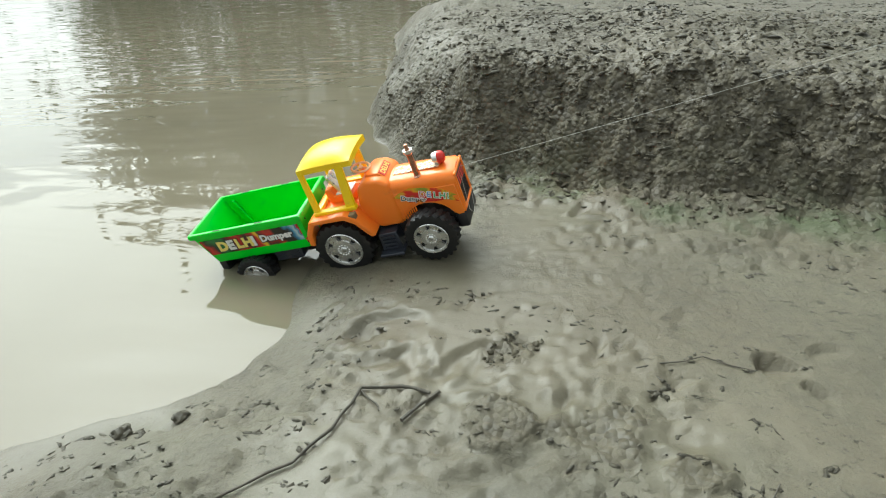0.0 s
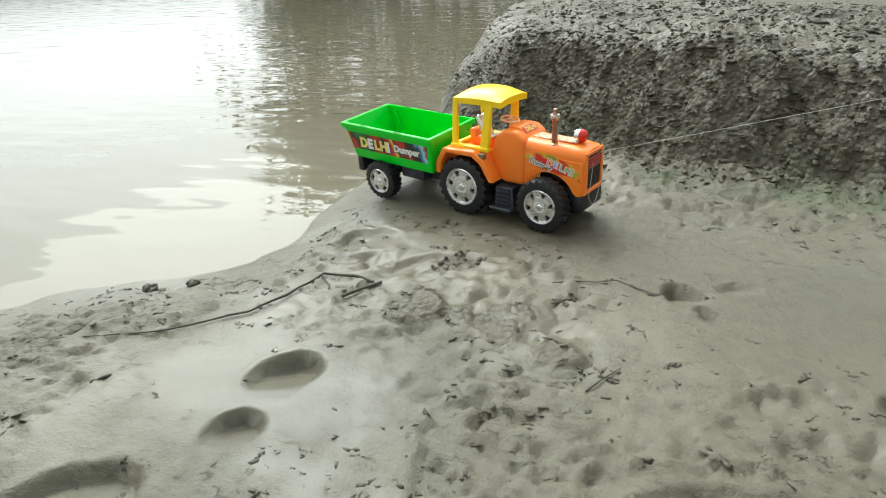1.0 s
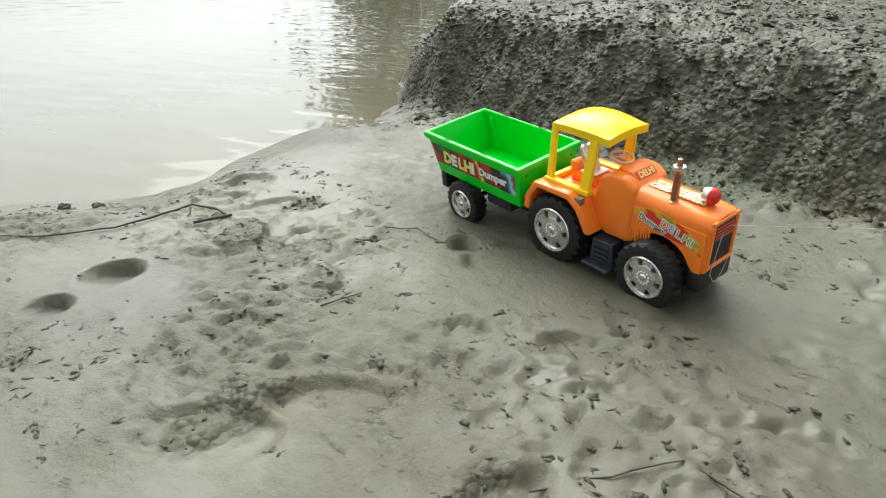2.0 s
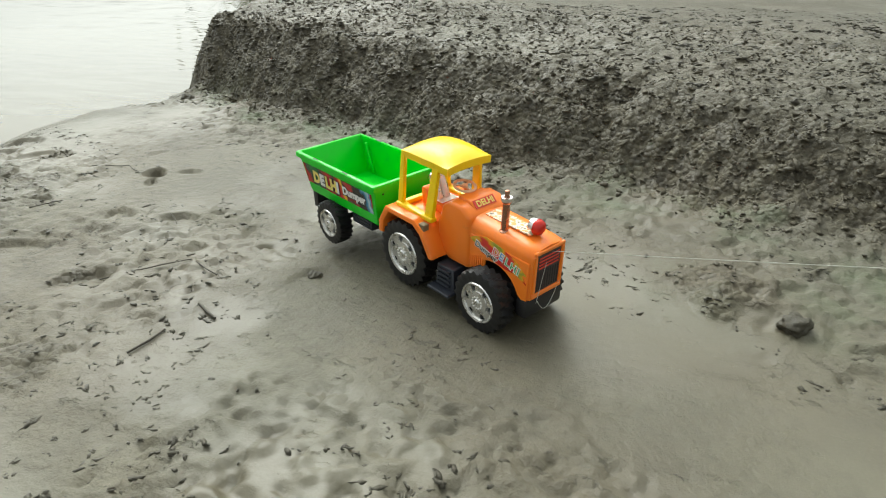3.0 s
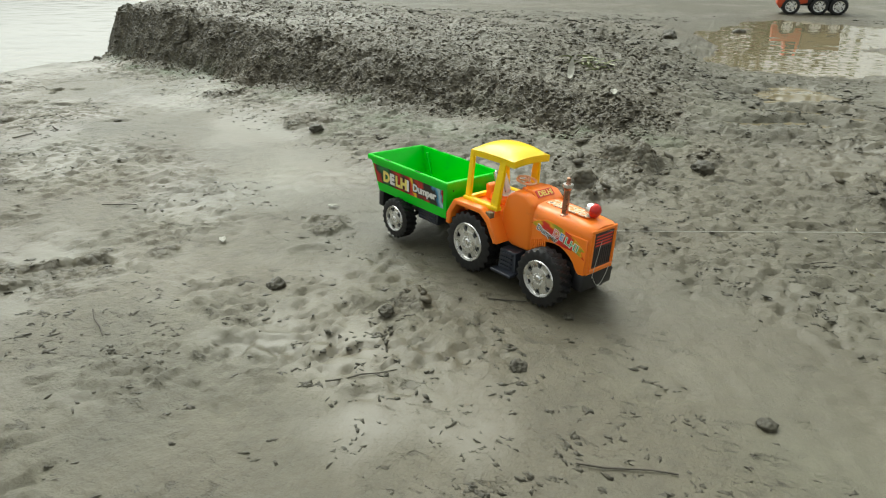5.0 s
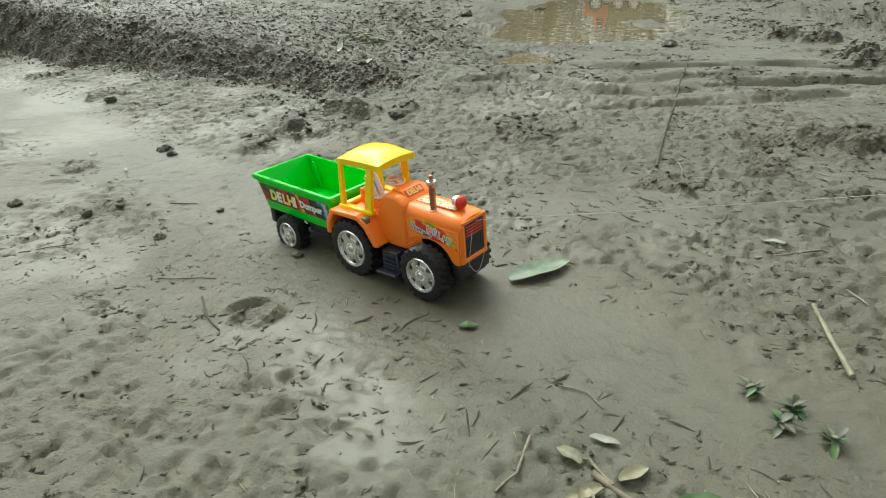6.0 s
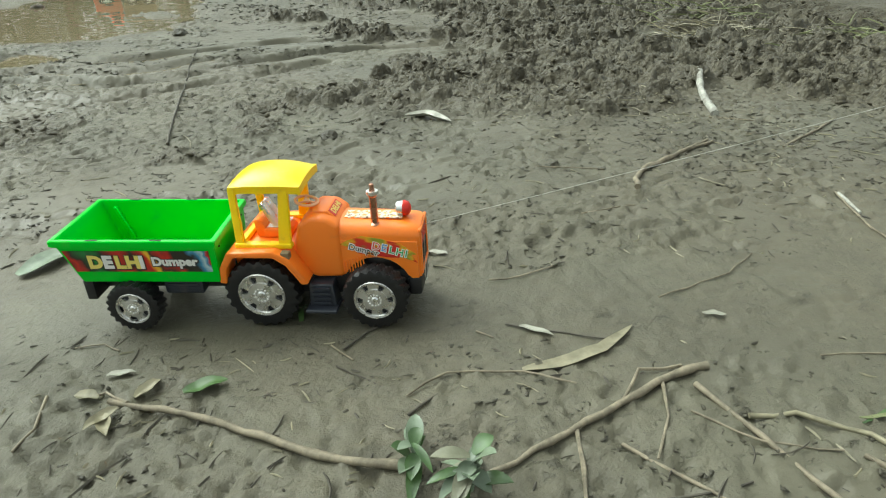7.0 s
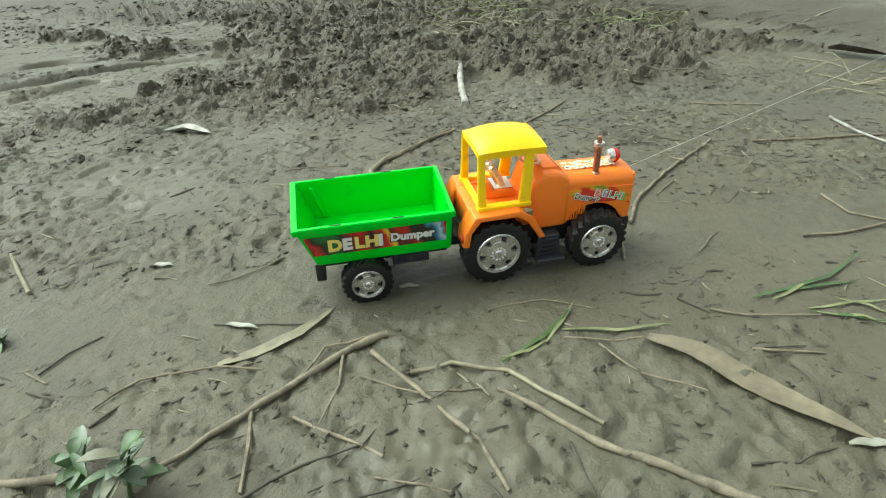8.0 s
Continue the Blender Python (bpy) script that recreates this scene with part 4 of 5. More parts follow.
def build_trailer():
    t = thing("toy_trailer", "bright green plastic tipping trailer hitched behind the toy tractor", "toy trailer")
    # The tub: an open box with slanted rear wall, lip and thickness.
    def ring(x0, x1, half, z):
        return [(x0, -half, z), (x1, -half, z), (x1, half, z), (x0, half, z)]
    bm = bmesh.new()
    loops = [ring(-0.046, 0.0870, 0.0415, 0.0485), ring(-0.0475, 0.0875, 0.0425, 0.0510), ring(-0.0615, 0.0890, 0.0448, 0.0885), ring(-0.0660, 0.0915, 0.0480, 0.0895), ring(-0.0660, 0.0915, 0.0480, 0.0958),
             ring(-0.0605, 0.0865, 0.0435, 0.0962), ring(-0.0450, 0.0850, 0.0405, 0.0520)]
    vs = [[bm.verts.new(p) for p in loop] for loop in loops]
    for a, b in zip(vs, vs[1:]):
        for k in range(4):
            bm.faces.new((a[k], a[(k + 1) % 4], b[(k + 1) % 4], b[k]))
    bm.faces.new(vs[0][::-1]), bm.faces.new(vs[-1])
    bmesh.ops.bevel(bm, geom=list(bm.edges), offset=0.0007, segments=2, affect="EDGES")
    tub = part("tub", bm, M_GREEN, t, smooth=30)
    # Moulded ribs inside, and small slots in the rim: black inlays for their shade.
    for s in (-1, 1):
        bm = bmesh.new()
        add_slab(bm, [(-0.030, 0.0525), (-0.036, 0.0525), (-0.047, 0.0900), (-0.043, 0.0900)], s * 0.0385, s * 0.0425, 0.0006, 1)
        part("rib", bm, M_GREEN, tub)
    for x in (-0.030, 0.030):
        for s in (-1, 1):
            bm = bmesh.new()
            add_box(bm, (x, s * 0.0455 - 0.0008, 0.0955), (x + 0.011, s * 0.0455 + 0.0008, 0.0964))
            part("rim_slot_shade", bm, M_BLACK, tub)
    for y in (-0.034, 0.034):
        bm = bmesh.new()
        bmesh.ops.create_icosphere(bm, subdivisions=1, radius=0.0013, matrix=Matrix.Translation((0.0888, y, 0.084)))
        part("rivet", bm, M_BLACK, tub)
    # Sticker strips on both sides.
    for s in (-1, 1):
        bm = bmesh.new()
        def side(x, z, out=0.0):
            u = (z - 0.051) / 0.0375
            return (x, s * (0.0425 + 0.0023 * u + 0.00035 + out), z)
        quad = [side(-0.0490, 0.0615), side(0.0825, 0.0615), side(0.0825, 0.0845), side(-0.0565, 0.0845)]
        a = [bm.verts.new(p) for p in quad]
        b = [bm.verts.new((x, y + s * 0.0003, z)) for x, y, z in quad]
        bm.faces.new(a), bm.faces.new(b)
        for k in range(4):
            bm.faces.new((a[k], a[(k + 1) % 4], b[(k + 1) % 4], b[k]))
        st = part("side_sticker", bm, M_STRIP, tub, "red, green and blue printed sticker strip")
        tilt = math.degrees(math.atan(0.0023 / 0.0375))
        stand = Matrix.Rotation(radians(90 + tilt), 4, "X") if s < 0 else Matrix.Rotation(radians(180), 4, "Z") @ Matrix.Rotation(radians(90 + tilt), 4, "X")
        cols = (M_CREAM, M_WHITE, M_CREAM, M_CREAM, M_WHITE)
        for k, ch in enumerate("DELHI"):
            x = -0.0345 + LETTER_AT[k] if s < 0 else 0.0700 - LETTER_AT[k]
            _, y, z = side(0, 0.0662)
            letters(ch, 0.0185, M_INK, "letter_edge", st, Matrix.Translation((x, y + s * 0.0006, z - 0.0004)) @ stand, "", 0.0019)
            letters(ch, 0.0185, cols[k], "letter", st, Matrix.Translation((x, y + s * 0.0010, z)) @ stand, "", 0.0011)
        x = 0.0265 if s < 0 else 0.012
        letters("Dumper", 0.0128, M_INK, "letter_edge", st, Matrix.Translation((x, y + s * 0.0006, 0.0685)) @ stand, "", 0.0015)
        letters("Dumper", 0.0128, M_WHITE, "lettering", st, Matrix.Translation((x, y + s * 0.0010, 0.0690)) @ stand, "white lettering", 0.0006)
    # Chassis.
    bm = bmesh.new()
    add_box(bm, (-0.046, -0.020, 0.030), (0.088, 0.020, 0.0485), 0.0015)
    add_box(bm, (-0.0500, -0.040, 0.0270), (-0.0400, 0.040, 0.0488), 0.0015)
    part("chassis", bm, M_BLACK, t)
    for s in (-1, 1):
        bm = bmesh.new()
        add_box(bm, (0.028, min(s * 0.018, s * 0.036), 0.032), (0.066, max(s * 0.018, s * 0.036), 0.0465), 0.0015)
        for k in range(3):
            add_box(bm, (0.032, min(s * 0.0355, s * 0.0372), 0.0345 + k * 0.0038), (0.062, max(s * 0.0355, s * 0.0372), 0.0362 + k * 0.0038))
        part("tool_box", bm, M_STEP, t, "dark grey ribbed side box")
    bm = bmesh.new()
    add_tube(bm, [(0, -0.045, 0.0246), (0, 0.045, 0.0246)], 0.003, 8)
    part("axle", bm, M_BLACK, t)
    bm = bmesh.new()
    add_slab(bm, [(0.080, 0.030), (0.086, 0.034), (0.096, 0.031), (0.096, 0.026), (0.084, 0.026)], -0.006, 0.006, 0.0008, 1)
    part("drawbar", bm, M_BLACK, t)
    wheels = []
    for y in (-0.0435, 0.0435):
        wheels.append((wheel("wheel", t, (0, y, 0.0246), 0.0262, 0.0185, -1 if y < 0 else 1, 5, "small black treaded wheel"), (0, y, 0.0246), 0.0262))
    return t, wheels


tractor, tractor_wheels = build_tractor()
trailer, trailer_wheels = build_trailer()


# ---- clods, prints and litter on the mud ----
rng = np.random.default_rng(7)


def scatter_lumps(name, xs, ys, sizes, material, label, sink=0.25, flat=0.6, long=1.0, tilt=0.75):
    """Many small uneven lumps lying on the ground, too many to count."""
    base = bmesh.new()
    bmesh.ops.create_icosphere(base, subdivisions=1, radius=1.0)
    base.verts.ensure_lookup_table()
    bv = np.array([v.co[:] for v in base.verts])
    bf = np.array([[v.index for v in f.verts] for f in base.faces])
    base.free()
    n = len(xs)
    sizes = np.minimum(sizes, 2.4 * np.median(sizes))
    z, _, _ = ground_height(xs, ys)
    shape = 1 + rng.uniform(-0.55, 0.5, (n, len(bv), 1))
    scale = np.stack([rng.uniform(0.7, 1.5, n) * long, rng.uniform(0.6, 1.1, n), rng.uniform(0.6, 1.2, n) * flat], -1)[:, None]
    a = rng.uniform(0, math.tau, n)
    tip = rng.uniform(-tilt, tilt, n)
    v = bv[None] * shape * scale * sizes[:, None, None]
    vx, vz = v[..., 0] * np.cos(tip)[:, None] - v[..., 2] * np.sin(tip)[:, None], v[..., 0] * np.sin(tip)[:, None] + v[..., 2] * np.cos(tip)[:, None]
    x = vx * np.cos(a)[:, None] - v[..., 1] * np.sin(a)[:, None] + xs[:, None]
    y = vx * np.sin(a)[:, None] + v[..., 1] * np.cos(a)[:, None] + ys[:, None]
    co = np.stack([x, y, vz + (z + sizes * flat * (0.7 - sink))[:, None]], -1).reshape(-1, 3)
    faces = (bf[None] + (np.arange(n) * len(bv))[:, None, None]).reshape(-1, 3)
    me = bpy.data.meshes.new(name)
    me.vertices.add(len(co))
    me.vertices.foreach_set("co", co.ravel().astype(np.float32))
    me.loops.add(faces.size)
    me.loops.foreach_set("vertex_index", faces.ravel().astype(np.int32))
    me.polygons.add(len(faces))
    me.polygons.foreach_set("loop_start", np.arange(0, faces.size, 3, dtype=np.int32))
    me.update(calc_edges=True)
    me.materials.append(material)
    return tagged(new(name, me), label, "mud", kind="stuff")


def scatter_flakes(name, cx, cy, size, many, label):
    """Ragged clusters of thin, tilted flakes half sunk in the ground, too many to count."""
    count = rng.integers(1, many + 1, len(cx))
    heading = np.repeat(rng.normal(0, 0.7, len(cx)), count)
    scale = np.repeat(rng.lognormal(0, 0.45, len(cx)), count)
    along, across = rng.normal(0, 1.9, len(heading)) * size * scale, rng.normal(0, 0.8, len(heading)) * size * scale
    x = np.repeat(cx, count) + along * np.cos(heading) - across * np.sin(heading)
    y = np.repeat(cy, count) + along * np.sin(heading) + across * np.cos(heading)
    z = ground_height(x, y)[0]
    n = len(x)
    r = size * np.clip(scale * rng.lognormal(0, 0.4, n), 0.3, 1.6)
    turn = heading + rng.normal(0, 0.5, n)
    ring = np.arange(6) / 6 * math.tau
    reach = rng.uniform(0.35, 1.5, (n, 6)) * r[:, None]
    u = np.concatenate([reach * np.cos(ring) * 1.6, rng.normal(0, 0.3, (n, 2)) * r[:, None]], 1)
    v = np.concatenate([reach * np.sin(ring) * 0.8, rng.normal(0, 0.3, (n, 2)) * r[:, None]], 1)
    w = np.concatenate([rng.uniform(-0.15, 0.25, (n, 6)) * r[:, None], rng.uniform(0.2, 0.55, (n, 1)) * r[:, None], -0.5 * r[:, None]], 1)
    w = w + v * rng.normal(0, 0.30, n)[:, None]
    co = np.stack([x[:, None] + u * np.cos(turn)[:, None] - v * np.sin(turn)[:, None], y[:, None] + u * np.sin(turn)[:, None] + v * np.cos(turn)[:, None], (z - 0.12 * r)[:, None] + w], -1).reshape(-1, 3)
    one = np.array([(k, (k + 1) % 6, 6) for k in range(6)] + [((k + 1) % 6, k, 7) for k in range(6)])
    faces = (one[None] + (np.arange(n) * 8)[:, None, None]).reshape(-1, 3)
    me = bpy.data.meshes.new(name)
    me.vertices.add(len(co))
    me.vertices.foreach_set("co", co.ravel().astype(np.float32))
    me.loops.add(faces.size)
    me.loops.foreach_set("vertex_index", faces.ravel().astype(np.int32))
    me.polygons.add(len(faces))
    me.polygons.foreach_set("loop_start", np.arange(0, faces.size, 3, dtype=np.int32))
    me.update(calc_edges=True)
    me.materials.append(M_FLECK)
    return tagged(new(name, me), label, "mud", kind="stuff")


def picked(n, x0, x1, y0, y1, weight):
    """Random places in a rectangle, kept by weight (0 to 1)."""
    xs, ys = rng.uniform(x0, x1, n), rng.uniform(y0, y1, n)
    ok = rng.uniform(0, 1, n) < weight(xs, ys)
    return xs[ok], ys[ok]


def off_track(x, y):
    return np.abs(y - np.interp(x, TRACK_X, TRACK_Y)) > 0.066


def litter_clods():
    def on_crumbly(x, y):
        _, rough, ds = ground_height(x, y)
        return np.where((ds > 0.01) & off_track(x, y), rough, 0) ** 1.5
    x, y = picked(60000, 0.1, 3.0, 0.95, 1.9, on_crumbly)
    scatter_lumps("bank_crumbs", x, y, rng.lognormal(math.log(0.0024), 0.5, len(x)), M_CLOD, "dark crumbly clods of mud on the bank", 0.42, 0.5)
    x, y = picked(20000, 2.0, 5.2, 0.0, 2.2, on_crumbly)
    scatter_lumps("trodden_crumbs", x, y, rng.lognormal(math.log(0.0042), 0.6, len(x)), M_CLOD, "crumbly clods of trodden mud", 0.4, 0.45)
    def on_torn(x, y):
        _, rough, ds = ground_height(x, y)
        return np.where((ds > 0.01) & off_track(x, y) & (np.interp(x, FOOT_X, FOOT_Y) - y > 0.1), smooth(rough, 0.2, 0.7), 0)
    x, y = picked(16000, 0.0, 3.2, -0.1, 1.15, on_torn)
    scatter_flakes("torn_mud_flakes", x, y, 0.0015, 3, "torn flakes of wet mud on the flat, toned dark for shade")
    def on_flat(x, y):
        _, rough, ds = ground_height(x, y)
        drift = smooth(fbm(x * 3.4, y * 3.4, 4, 91, 0.6) + 0.35 * smooth(x, 1.3, 2.2) + 0.22 * (1 - smooth(x, 0.9, 1.4)), -0.12, 0.45) * (1 - 0.85 * silt(x, y))
        return np.where((ds > 0.015) & (rough < 0.5) & off_track(x, y), 0.08 + 0.92 * drift, 0)
    x, y = picked(26000, -0.1, 4.5, -0.45, 1.7, on_flat)
    scatter_flakes("mud_flecks", x, y, 0.0015, 5, "small ragged flecks of mud on the wet flat, toned dark for shade")
    x, y = picked(6500, 0.1, 4.5, 0.1, 2.0, on_flat)
    scatter_flakes("mud_rags", x, y, 0.0021, 7, "torn ragged edges of mud on the flat, toned dark for shade")
    x, y = picked(8000, 0.4, 4.8, 1.3, 3.0, lambda x, y: np.where((shore_distance(x, y) > 0.05) & (np.hypot((x - 2.52) / 0.45, (y - 2.35) / 0.75) > 1), (0.3 + 0.7 * smooth(fbm(x * 3, y * 3, 3, 93), -0.1, 0.3)) * (1 - 0.8 * silt(x, y)), 0))
    scatter_flakes("far_mud_clods", x, y, 0.0042, 6, "ragged clods of mud on the ground beyond the bank")


def lone_clods():
    def clod(x, y, r, seed):
        bm = bmesh.new()
        bmesh.ops.create_icosphere(bm, subdivisions=4, radius=r)
        for v in bm.verts:
            d = noise.noise(v.co * (0.9 / r) + Vector((seed, 0, 0))) * 0.45 + noise.noise(v.co * (2.4 / r) + Vector((0, seed, 0))) * 0.30 + noise.noise(v.co * (6 / r) + Vector((0, 0, seed))) * 0.12
            v.co *= 1 + d
            v.co.z *= 0.72
        ob = new("mud_clod", mesh_from("mud_clod", bm, M_FLECK, 60))
        ob.location = (x, y, at_ground(x, y) + r * 0.15)
        tagged(ob, "loose lump of dark wet mud lying on the flat", "mud clod", "loose mud clods")
    for i, (x, y, r) in enumerate(((2.25, 0.29, 0.008), (2.095, 0.321, 0.008), (1.99, 0.627, 0.011), (2.219, -0.048, 0.014), (2.27, 0.40, 0.006), (1.945, 0.326, 0.010), (1.986, 0.62, 0.012), (2.36, 0.90, 0.016),
                                   (0.20, 0.868, 0.007), (0.155, 0.845, 0.008), (3.16, 0.62, 0.014), (2.02, 0.60, 0.009), (2.46, 0.30, 0.007), (1.14, 0.80, 0.008), (1.62, 0.88, 0.013), (0.43, 1.33, 0.014), (2.9, 1.75, 0.022), (2.15, 2.15, 0.025), (2.35, 2.6, 0.03))):
        clod(x, y, r, i * 3.7)


def stick(name, pts, r0, r1, material, label, category="twig", lift=0.0, branches=(), group="fallen twigs"):
    """A twig along points of the plan, lying on the mud, with finer shoots as parts."""
    def course(pts, a, b, up):
        dense = []
        for (x0, y0), (x1, y1) in zip(pts, pts[1:]):
            n = max(2, int(math.hypot(x1 - x0, y1 - y0) / 0.016))
            dense += [(x0 + (x1 - x0) * k / n, y0 + (y1 - y0) * k / n) for k in range(n)]
        dense.append(pts[-1])
        n = len(dense)
        radii = [0.66 * (a + (b - a) * k / (n - 1)) * (1 + 0.14 * math.sin(k * 2.3 + pts[0][0] * 40) + 0.12 * noise.noise((k * 0.9, pts[0][0] * 90, 0))) for k in range(n)]
        zs, _, _ = ground_height(np.array([p[0] for p in dense]), np.array([p[1] for p in dense]))
        zs = np.convolve(np.pad(zs, 2, mode="edge"), np.ones(5) / 5, "valid")
        return [(x + 0.0012 * math.sin(k * 1.7 + y * 90), y + 0.0012 * math.cos(k * 1.3 + x * 70), z + r * 0.55 + up) for k, ((x, y), z, r) in enumerate(zip(dense, zs, radii))], radii
    bm = bmesh.new()
    add_tube(bm, *course(pts, r0, r1, lift), 8)
    ob = tagged(new(name, mesh_from(name, bm, material, 60)), label, category, group)
    for bp, a, b in branches:
        bm = bmesh.new()
        add_tube(bm, *course(bp, a, b, lift), 6)
        part("shoot", bm, material, ob)
    return ob


def blade(name, pts, width, material, label, category="leaf", group="fallen leaves", curl=0.15, lift=0.002, tip=0.0):
    """A long thin leaf with a fold, along points of the plan."""
    dense = []
    for (x0, y0), (x1, y1) in zip(pts, pts[1:]):
        dense += [(x0 + (x1 - x0) * k / 6, y0 + (y1 - y0) * k / 6) for k in range(6)]
    dense.append(pts[-1])
    n = len(dense)
    zs, _, _ = ground_height(np.array([p[0] for p in dense]), np.array([p[1] for p in dense]))
    zs = np.convolve(np.pad(zs, 3, mode="edge"), np.ones(7) / 7, "valid")
    bm = bmesh.new()
    rows = []
    for k, (x, y) in enumerate(dense):
        a, b = dense[max(k - 1, 0)], dense[min(k + 1, n - 1)]
        d = Vector((b[0] - a[0], b[1] - a[1], 0)).normalized()
        s = Vector((-d.y, d.x, 0))
        u = k / (n - 1)
        w = width * (math.sin(math.pi * min(1, u * 0.94 + 0.06)) ** 0.7 * 0.96 + 0.04)
        z = zs[k] + lift + 0.0015 * math.sin(u * 5 + x * 9) ** 2 + tip * u * u
        up = Vector((0, 0, w * curl))
        top = [Vector((x, y, z)) - s * w + up, Vector((x, y, z)) - s * w * 0.5 + up * 0.3, Vector((x, y, z)), Vector((x, y, z)) + s * w * 0.5 + up * 0.3, Vector((x, y, z)) + s * w + up]
        rows.append([bm.verts.new(p) for p in top] + [bm.verts.new(p - Vector((0, 0, 0.0005))) for p in top])
    for a, b in zip(rows, rows[1:]):
        for j in range(4):
            bm.faces.new((a[j], a[j + 1], b[j + 1], b[j]))
            bm.faces.new((a[5 + j], b[5 + j], b[6 + j], a[6 + j]))
        bm.faces.new((a[0], b[0], b[5], a[5])), bm.faces.new((a[4], a[9], b[9], b[4]))
    for r in (rows[0], rows[-1]):
        for j in range(4):
            bm.faces.new((r[j], r[5 + j], r[6 + j], r[j + 1]))
    return tagged(new(name, mesh_from(name, bm, material, 50)), label, category, group)


def litter_sticks():
    brown = "muddy grey-brown fallen branch with thin side shoots on the mud"
    thin = "thin brown twig lying on the wet mud"
    dark = "thin dark wet twig pressed into the mud"
    # Branches where the walk ends.
    stick("branch", [(3.123, -0.169), (3.203, -0.154), (3.256, -0.143), (3.297, -0.132), (3.331, -0.127), (3.349, -0.130)], 0.0030, 0.0058, M_TWIG, brown, "branch", 0.002,
          (([(3.213, -0.150), (3.198, -0.189), (3.179, -0.226)], 0.0030, 0.0022), ([(3.302, -0.131), (3.281, -0.169), (3.248, -0.202)], 0.0024, 0.0014), ([(3.259, -0.140), (3.294, -0.112), (3.330, -0.120)], 0.0018, 0.0024)))
    stick("branch", [(3.325, -0.146), (3.334, -0.209), (3.339, -0.252), (3.344, -0.283), (3.332, -0.335)], 0.0036, 0.0028, M_TWIG, brown, "branch", 0.001)
    stick("branch", [(3.337, -0.190), (3.374, -0.201), (3.406, -0.238), (3.413, -0.273), (3.427, -0.328)], 0.0030, 0.0034, M_STRAW, "pale split straw-coloured stalk on the mud", "stalk", 0.002)
    stick("branch", [(3.387, -0.248), (3.398, -0.284), (3.410, -0.340), (3.435, -0.381), (3.462, -0.440)], 0.0032, 0.0062, M_TWIG, "long thick tapering brown branch on the mud", "branch", 0.001)
    stick("branch", [(2.865, 0.018), (2.927, -0.016), (2.970, -0.056), (3.020, -0.103), (3.055, -0.123), (3.092, -0.143)], 0.0036, 0.0056, M_TWIG, "reddish brown curved branch, broken at its thick end", "branch", 0.002,
          (([(2.880, 0.010), (2.862, 0.034), (2.850, 0.036)], 0.0022, 0.0012),))
    for pts, r in (([(3.237, -0.176), (3.257, -0.219), (3.274, -0.258)], 0.0026), ([(3.301, -0.170), (3.331, -0.214), (3.374, -0.242)], 0.0015), ([(3.491, -0.258), (3.492, -0.302), (3.518, -0.350)], 0.0016), ([(3.476, -0.231), (3.509, -0.261), (3.552, -0.287)], 0.0014),
                   ([(3.101, -0.063), (3.144, -0.048), (3.202, -0.073), (3.238, -0.106)], 0.0017), ([(4.068, -0.015), (4.158, -0.065), (4.267, -0.121)], 0.0030), ([(4.177, 0.189), (4.268, 0.097)], 0.0028), ([(3.694, -0.107), (3.752, -0.065), (3.845, -0.029), (4.017, 0.022)], 0.0036),
                   ([(3.964, -0.189), (3.938, -0.236), (3.952, -0.274)], 0.0024), ([(3.832, -0.241), (3.882, -0.265), (3.944, -0.278)], 0.0026), ([(3.614, -0.279), (3.633, -0.306), (3.691, -0.342)], 0.0018), ([(3.593, -0.339), (3.640, -0.376)], 0.0020),
                   ([(3.552, 0.257), (3.660, 0.309), (3.735, 0.332)], 0.0042), ([(3.823, 0.275), (3.926, 0.314), (4.02, 0.36)], 0.0034), ([(3.733, 0.099), (3.687, 0.006), (3.676, -0.060)], 0.0024), ([(3.696, -0.070), (3.662, -0.119), (3.624, -0.162)], 0.0034),
                   ([(3.236, 0.079), (3.270, 0.073), (3.323, 0.080)], 0.0016), ([(3.011, 0.400), (3.082, 0.432)], 0.0022), ([(2.826, 0.121), (2.850, 0.116), (2.866, 0.099)], 0.0013), ([(2.815, 0.048), (2.813, 0.006), (2.802, -0.017)], 0.0020), ([(3.056, 0.032), (3.072, 0.005)], 0.0014),
                   ([(3.190, 0.002), (3.201, -0.015)], 0.0012), ([(3.837, 0.464), (3.889, 0.405)], 0.0026), ([(3.40, 0.17), (3.47, 0.16)], 0.0015), ([(3.10, 0.22), (3.17, 0.235)], 0.0013), ([(3.38, -0.02), (3.47, -0.012), (3.52, 0.01)], 0.0013), ([(3.26, -0.27), (3.30, -0.31)], 0.0014),
                   ([(3.45, -0.15), (3.50, -0.17), (3.53, -0.21)], 0.0012), ([(3.70, -0.20), (3.76, -0.18)], 0.0014), ([(4.3, 0.42), (4.42, 0.36)], 0.003), ([(3.42, 0.33), (3.50, 0.28)], 0.0016)):
        stick("twig", pts, r, r * 0.75, M_TWIG, thin, "twig", 0.0015)
    stick("stick", [(2.955, 1.607), (2.922, 1.171), (2.892, 0.693)], 0.0020, 0.0034, M_DARKTWIG, "long thin dark stick lying across the ruts", "stick", 0.002)
    stick("stick", [(4.000, 0.710), (3.845, 0.462)], 0.0100, 0.0115, M_PALE, "short thick pale peeled stick with dark bands on the mud", "stick", 0.001)
    stick("stick", [(3.499, 0.194), (3.515, 0.225), (3.555, 0.262), (3.726, 0.337)], 0.0058, 0.0036, M_TWIG, "crooked brown stick with a bent end", "stick", 0.002)
    stick("stick", [(3.054, 0.301), (3.060, 0.244), (3.067, 0.191)], 0.0034, 0.0042, M_STRAW, "short flat straw-coloured stalk stub", "stalk", 0.001)
